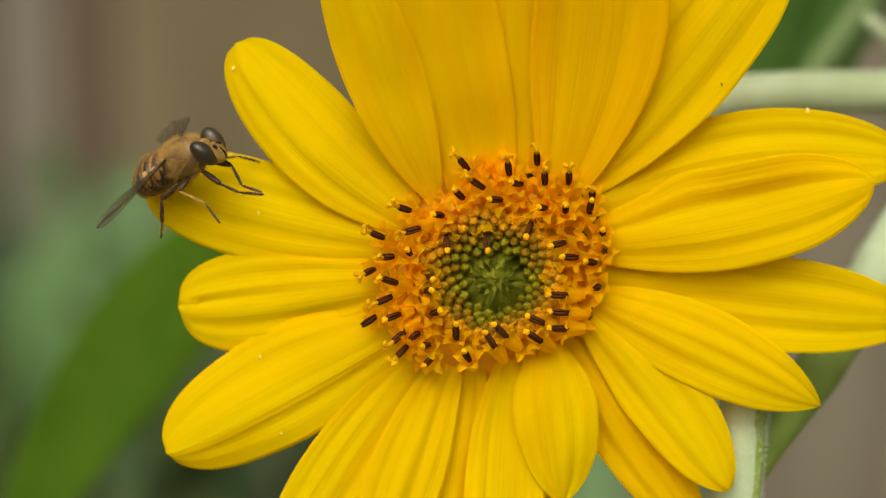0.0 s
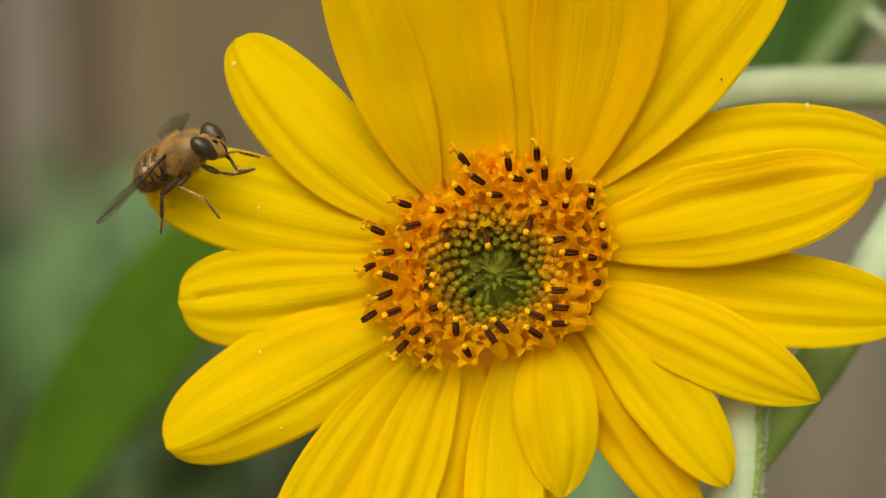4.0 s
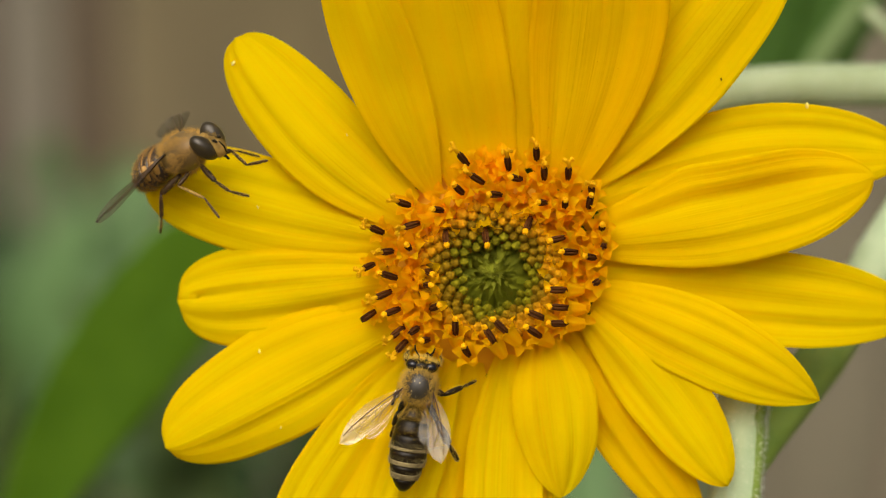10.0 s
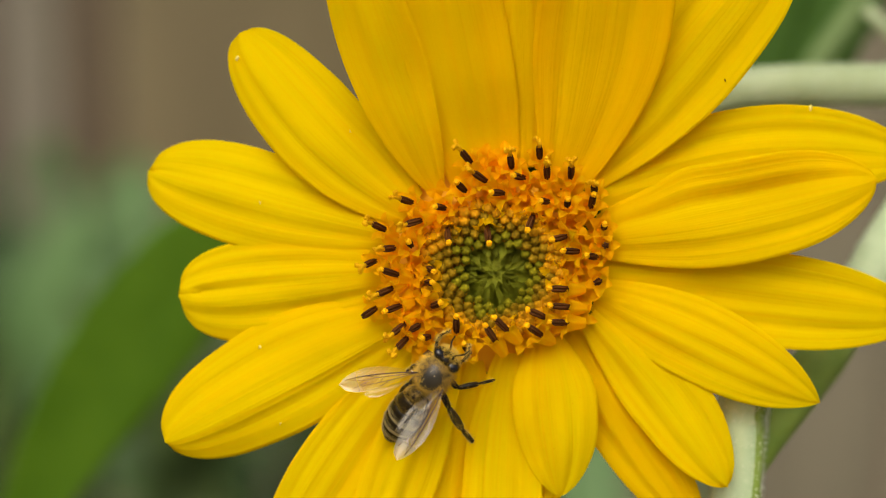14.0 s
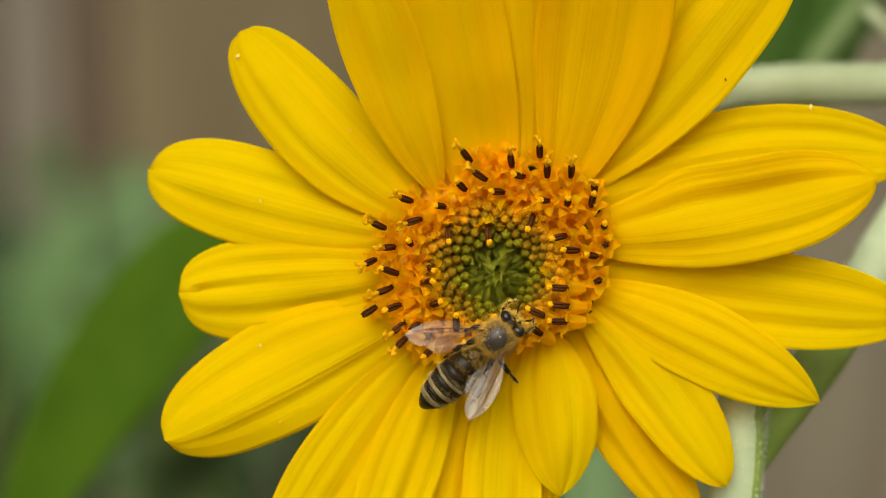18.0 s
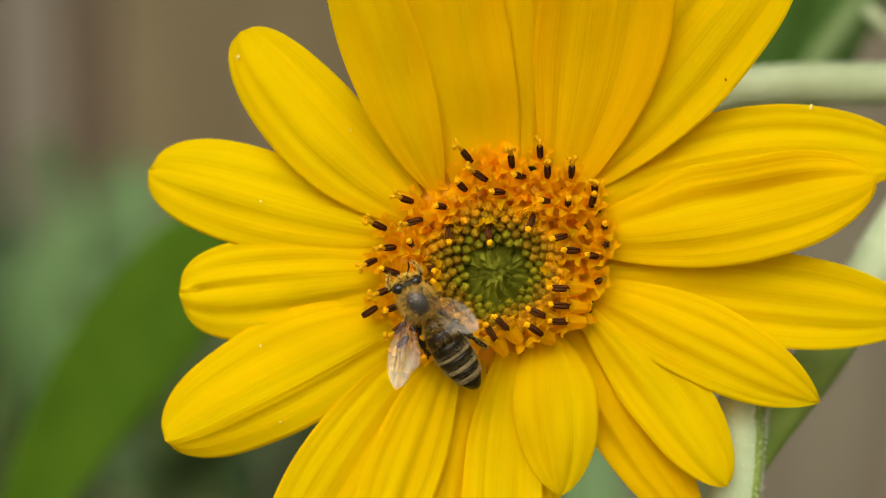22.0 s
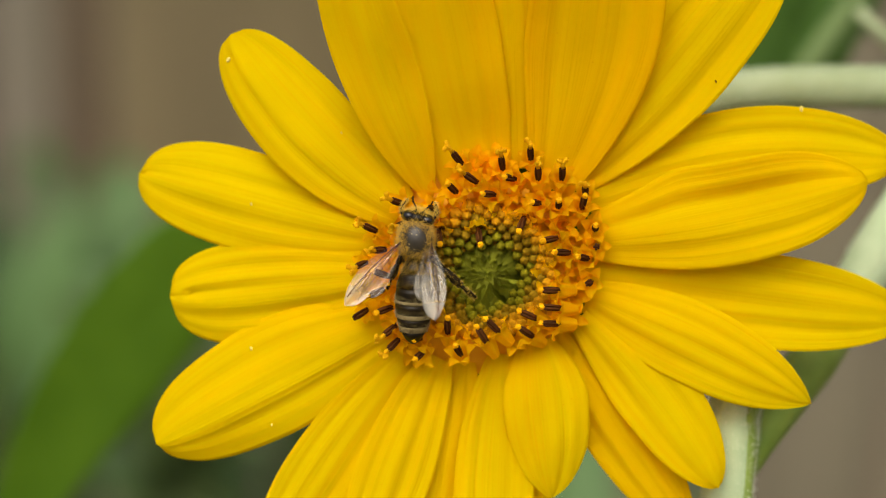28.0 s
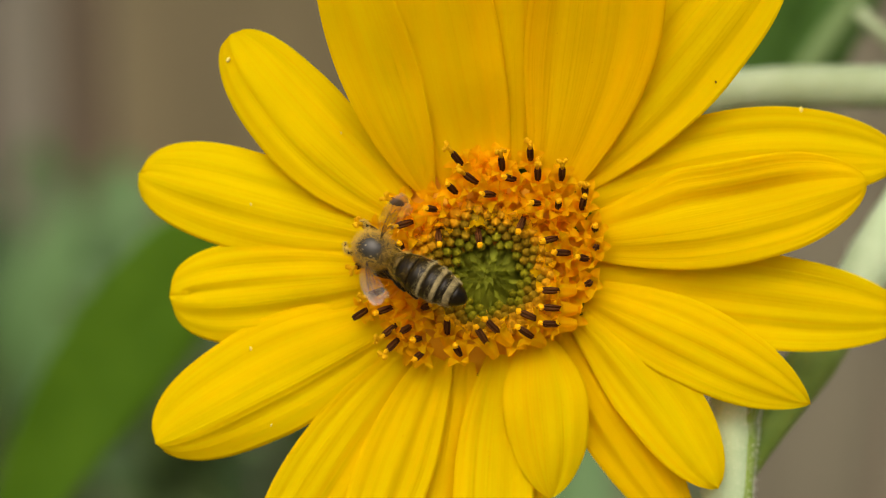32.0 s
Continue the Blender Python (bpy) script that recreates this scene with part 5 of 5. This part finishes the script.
def motions():
    walk(sunflower, [(t, HEAD @ swayed(a, u, v)) for t, a, u, v in SWAY])
    far = [(0, HEAD @ pose(-0.030, -0.075, 0.020, 0, 0, -15)), (7.9, HEAD @ pose(-0.028, -0.072, 0.020, 0, 0, -15))]
    walk(BEE, far + [(t, HEAD @ pose(u * MM, v * MM, w * MM, 0, 0, a) @ pose(0, 0, 0, tilt, 0, 0)) for t, u, v, w, a, tilt, droop in BEE_WAY])
    waist = pose(0, -0.0019, -0.00025)
    walk(BEE_ABDOMEN, [(0, Matrix.Identity(4))] + [(t, waist @ pose(0, 0, 0, droop, 0, 0) @ waist.inverted()) for t, u, v, w, a, tilt, droop in BEE_WAY])
    beat = [(t / 30, 25 * (-1) ** t) for t in range(240, 256)]
    left, right = BEE_WL.matrix_basis.copy(), BEE_WR.matrix_basis.copy()
    walk(BEE_WL, [(0, left @ pose(0, 0, 0, 0, 0, -80))] + [(t, left @ pose(0, 0, 0, 0, b, -78)) for t, b in beat] + [(t, left @ pose(0, 0, 0, 0, 0, -a) @ pose(0, 0, 0, -p, 0, 0) @ pose(0, 0, 0, 0, BEE_ROLL.get(t, (0, 0))[0], 0)) for t, a, p, b, q in BEE_WINGS])
    walk(BEE_WR, [(0, right @ pose(0, 0, 0, 0, 0, 80))] + [(t, right @ pose(0, 0, 0, 0, -b, 78)) for t, b in beat] + [(t, right @ pose(0, 0, 0, 0, 0, b) @ pose(0, 0, 0, -q, 0, 0) @ pose(0, 0, 0, 0, BEE_ROLL.get(t, (0, 0))[1], 0)) for t, a, p, b, q in BEE_WINGS])
    neck = [(0, 0), (8.4, -6), (8.5, -10), (8.6, -4), (9, 0), (9.5, 0), (10, 0), (10.5, 1), (11, -2), (11.5, -1), (12, 0), (12.5, -6), (13, -10), (13.5, -13), (14, -13), (14.5, -10), (16.5, -12), (17, -10), (17.5, -10), (18, -2), (18.5, -4), (18.8, -12), (19, -3), (19.3, 2), (19.5, 10), (19.7, 12), (20, 6), (20.5, 2), (21, -5), (21.5, -12), (22, -10), (22.5, -12), (23, -9), (23.5, -7), (24, -4), (24.5, -8), (25, -10), (25.5, -14), (27.5, -12), (28, -12), (28.5, -10), (29, -12), (29.5, -6), (30, -2), (30.5, -4), (30.8, -8), (31, -16), (31.2, -13), (31.3, -9), (31.5, -11), (31.6, -2), (31.7, 4), (31.8, 4), (31.9, 7), (32, 9)]
    dip = {31.7: 0.3, 31.8: 0.6, 31.9: 0.9, 32: 1.0}
    walk(BEE_HEAD, [(t, pose(0, (1.4 - 0.5 * dip.get(t, 0)) * MM, -0.7 * dip.get(t, 0) * MM) @ pose(0, 0, 0, -80 * dip.get(t, 0), 0, a) @ pose(0, -1.8 * MM, 0)) for t, a in neck])
    steps = [(0, 0), (8.5, 0), (12, 2), (12.5, 6), (14, -4), (16.5, -6), (17, 4), (18.5, 10), (19, 30), (19.5, -30), (20, -28), (21, -34), (23, -38), (25, -34), (25.5, -28), (27.5, -36), (29.5, -38), (30, -30), (31, -36), (32, -30)]
    for n, gain in ((0, 0.25), (1, -0.7), (2, 0.2), (3, 0.3)):
        rest = BEE_LEGS[n].matrix_basis.copy()
        walk(BEE_LEGS[n], [(t, rest @ pose(0, 0, 0, 0, 0, a * gain + (4 * math.sin(t * 2.1 + n * 1.7) if 8.5 < t else 0))) for t, a in steps])
    rest = BEE_LEGS[4].matrix_basis.copy()
    reach = [(0, 0, 0), (8.5, 0, 0), (12, 2, 0), (12.5, 6, 0), (14, 12, 0), (14.5, 4, 0), (16.5, -30, 10), (17, -40, 10), (18.5, -48, 20), (19, -10, 40), (19.5, -20, 55), (20, -20, 50), (21, -34, 55), (23, -46, 55), (25, -46, 50), (27.5, -50, 55), (29.5, -48, 55), (31, -50, 55), (32, -55, 60)]
    walk(BEE_LEGS[4], [(t, rest @ pose(0, 0, 0, 0, b, a + (3 * math.sin(t * 2.1) if 8.5 < t else 0))) for t, a, b in reach])
    rest = BEE_LEGS[5].matrix_basis.copy()
    hind = [(0, 0), (8.5, 0), (9, -10), (12, -4), (13, 4), (14, 16), (14.5, 4), (16.5, -16), (17.5, -20), (18.5, -22), (19, -6), (19.5, -20), (20, -50), (20.5, -45), (22, -28), (23, -4), (24, 2), (27.5, 3), (29.5, -2), (30.5, -14), (31, -30), (31.3, -30), (31.6, -34), (32, -48)]
    walk(BEE_LEGS[5], [(t, rest @ pose(0, 0, 0, 0, 0, a)) for t, a in hind])
    # the fly rubs its forefeet: seconds, lift and swing of one foreleg, then of the other
    rub = [(0, -3, -13, -5, -14), (0.5, 8, -7, 16, -16), (1, 24, -24, 36, -34), (1.5, 25, -29, 36, -38), (2, 30, -36, 58, -30), (2.5, 7, -22, 13, -37), (3, 0, 0, 1, 1), (3.5, 7, -5, 14, -12), (6, 28, -30, 38, -38), (6.5, 23, -7, 43, -29), (7, -3, -7, -5, -6), (7.5, 5, -7, 10, -14), (8, 15, -10, 29, -28), (8.5, 30, -36, 40, -42), (9, 29, -30, 39, -38), (10, 2, -27, 14, 3), (10.2, 0, -10, 0, -10), (32, 0, -10, 0, -10)]
    near_leg, far_leg = FLY_LEGS[3].matrix_basis.copy(), FLY_LEGS[0].matrix_basis.copy()
    walk(FLY_LEGS[3], [(t, near_leg @ pose(0, 0, 0, a, 0, b)) for t, a, b, c, d in rub])
    walk(FLY_LEGS[0], [(t, far_leg @ pose(0, 0, 0, c, 0, d)) for t, a, b, c, d in rub])
    sit = axes((0.76, 0.28, 0.58), (-0.53, 0.75, 0.38), (-25.4, 10.2, 3.4))
    gaze = [(0, -24), (1.2, -20), (2.4, -28), (4, -22), (6, -25), (7.5, -18), (9, -26), (10.1, -22), (10.3, 0), (32, 0)]
    walk(FLY_HEAD, [(t, pose(0, 0.0023, 0) @ pose(0, 0, 0, 0, 0, a + 13) @ pose(0, -0.0018, 0)) for t, a in gaze])
    rows = [(t, HEAD @ swayed(a, u, v) @ sit) for t, a, u, v in SWAY if t < 10.11]
    rows += [(10.2, HEAD @ axes((-0.5, 0.6, 0.5), (0.2, 0.4, 0.9), (-75, 42, 20))), (10.4, HEAD @ axes((-0.5, 0.6, 0.5), (0.2, 0.4, 0.9), (-150, 80, 30))), (12, axes((0, 0.2, 1), (0, -1, 0.2), (-700, 983, 1250))), (32, axes((0, 0.2, 1), (0, -1, 0.2), (-700, 983, 1250)))]
    walk(FLY, rows)
    for w, s, fold in ((FLY_WL, -1, (6, 0, -50)), (FLY_WR, 1, (13, 4, 22))):
        rest = w.matrix_basis.copy()
        walk(w, [(0, rest @ pose(0, 0, 0, *fold)), (10.1, rest @ pose(0, 0, 0, *fold)), (10.2, rest @ pose(0, 0, 0, 0, 0, s * 80)), (32, rest @ pose(0, 0, 0, 0, 0, s * 80))])
    TWO_HEAD.matrix_basis = pose(0, 0.0005, 0)
    perch = axes((0, 0, 1), (0, -1, 0), (-520, 983.5, 1120))
    perch_far = axes((0, 0, 1), (0, -1, 0), (620, 983.5, 1300))
    walk(FLY_TWO, [(0, perch), (9.5, perch), (9.9, HEAD @ axes((0.8, 0.3, 0.3), (-0.4, 0.8, 0.4), (-120, -30, -150))),
                   (10.1, HEAD @ axes((0.9, 0.0, 0.35), (0.0, 0.9, 0.3), (-46, -9.5, 0))), (10.2, HEAD @ axes((0.85, 0.3, 0.3), (-0.3, 0.85, 0.3), (-44, -7.5, 0))),
                   (10.3, HEAD @ axes((0.7, 0.62, -0.1), (-0.5, 0.5, 0.7), (-36, 1.5, 2))), (10.4, HEAD @ axes((0.7, 0.65, 0.1), (-0.6, 0.65, 0.3), (-31, 20, 2))),
                   (10.5, HEAD @ axes((0.6, 0.75, 0.1), (-0.6, 0.65, 0.3), (-22, 48, 4))), (10.8, HEAD @ axes((0.6, 0.75, 0.1), (-0.6, 0.65, 0.3), (-10, 120, 10))),
                   (12, perch_far), (32, perch_far)])
    for w, s in ((TWO_WL, -1), (TWO_WR, 1)):
        rest = w.matrix_basis.copy()
        fold = rest @ pose(0, 0, 0, 0, 0, s * 30)
        walk(w, [(0, fold), (9.4, fold)] + [(t / 30, rest @ pose(0, 0, 0, 0, s * 10 * (-1) ** t, s * 82)) for t in range(285, 345)] + [(12, fold), (32, fold)])


motions()
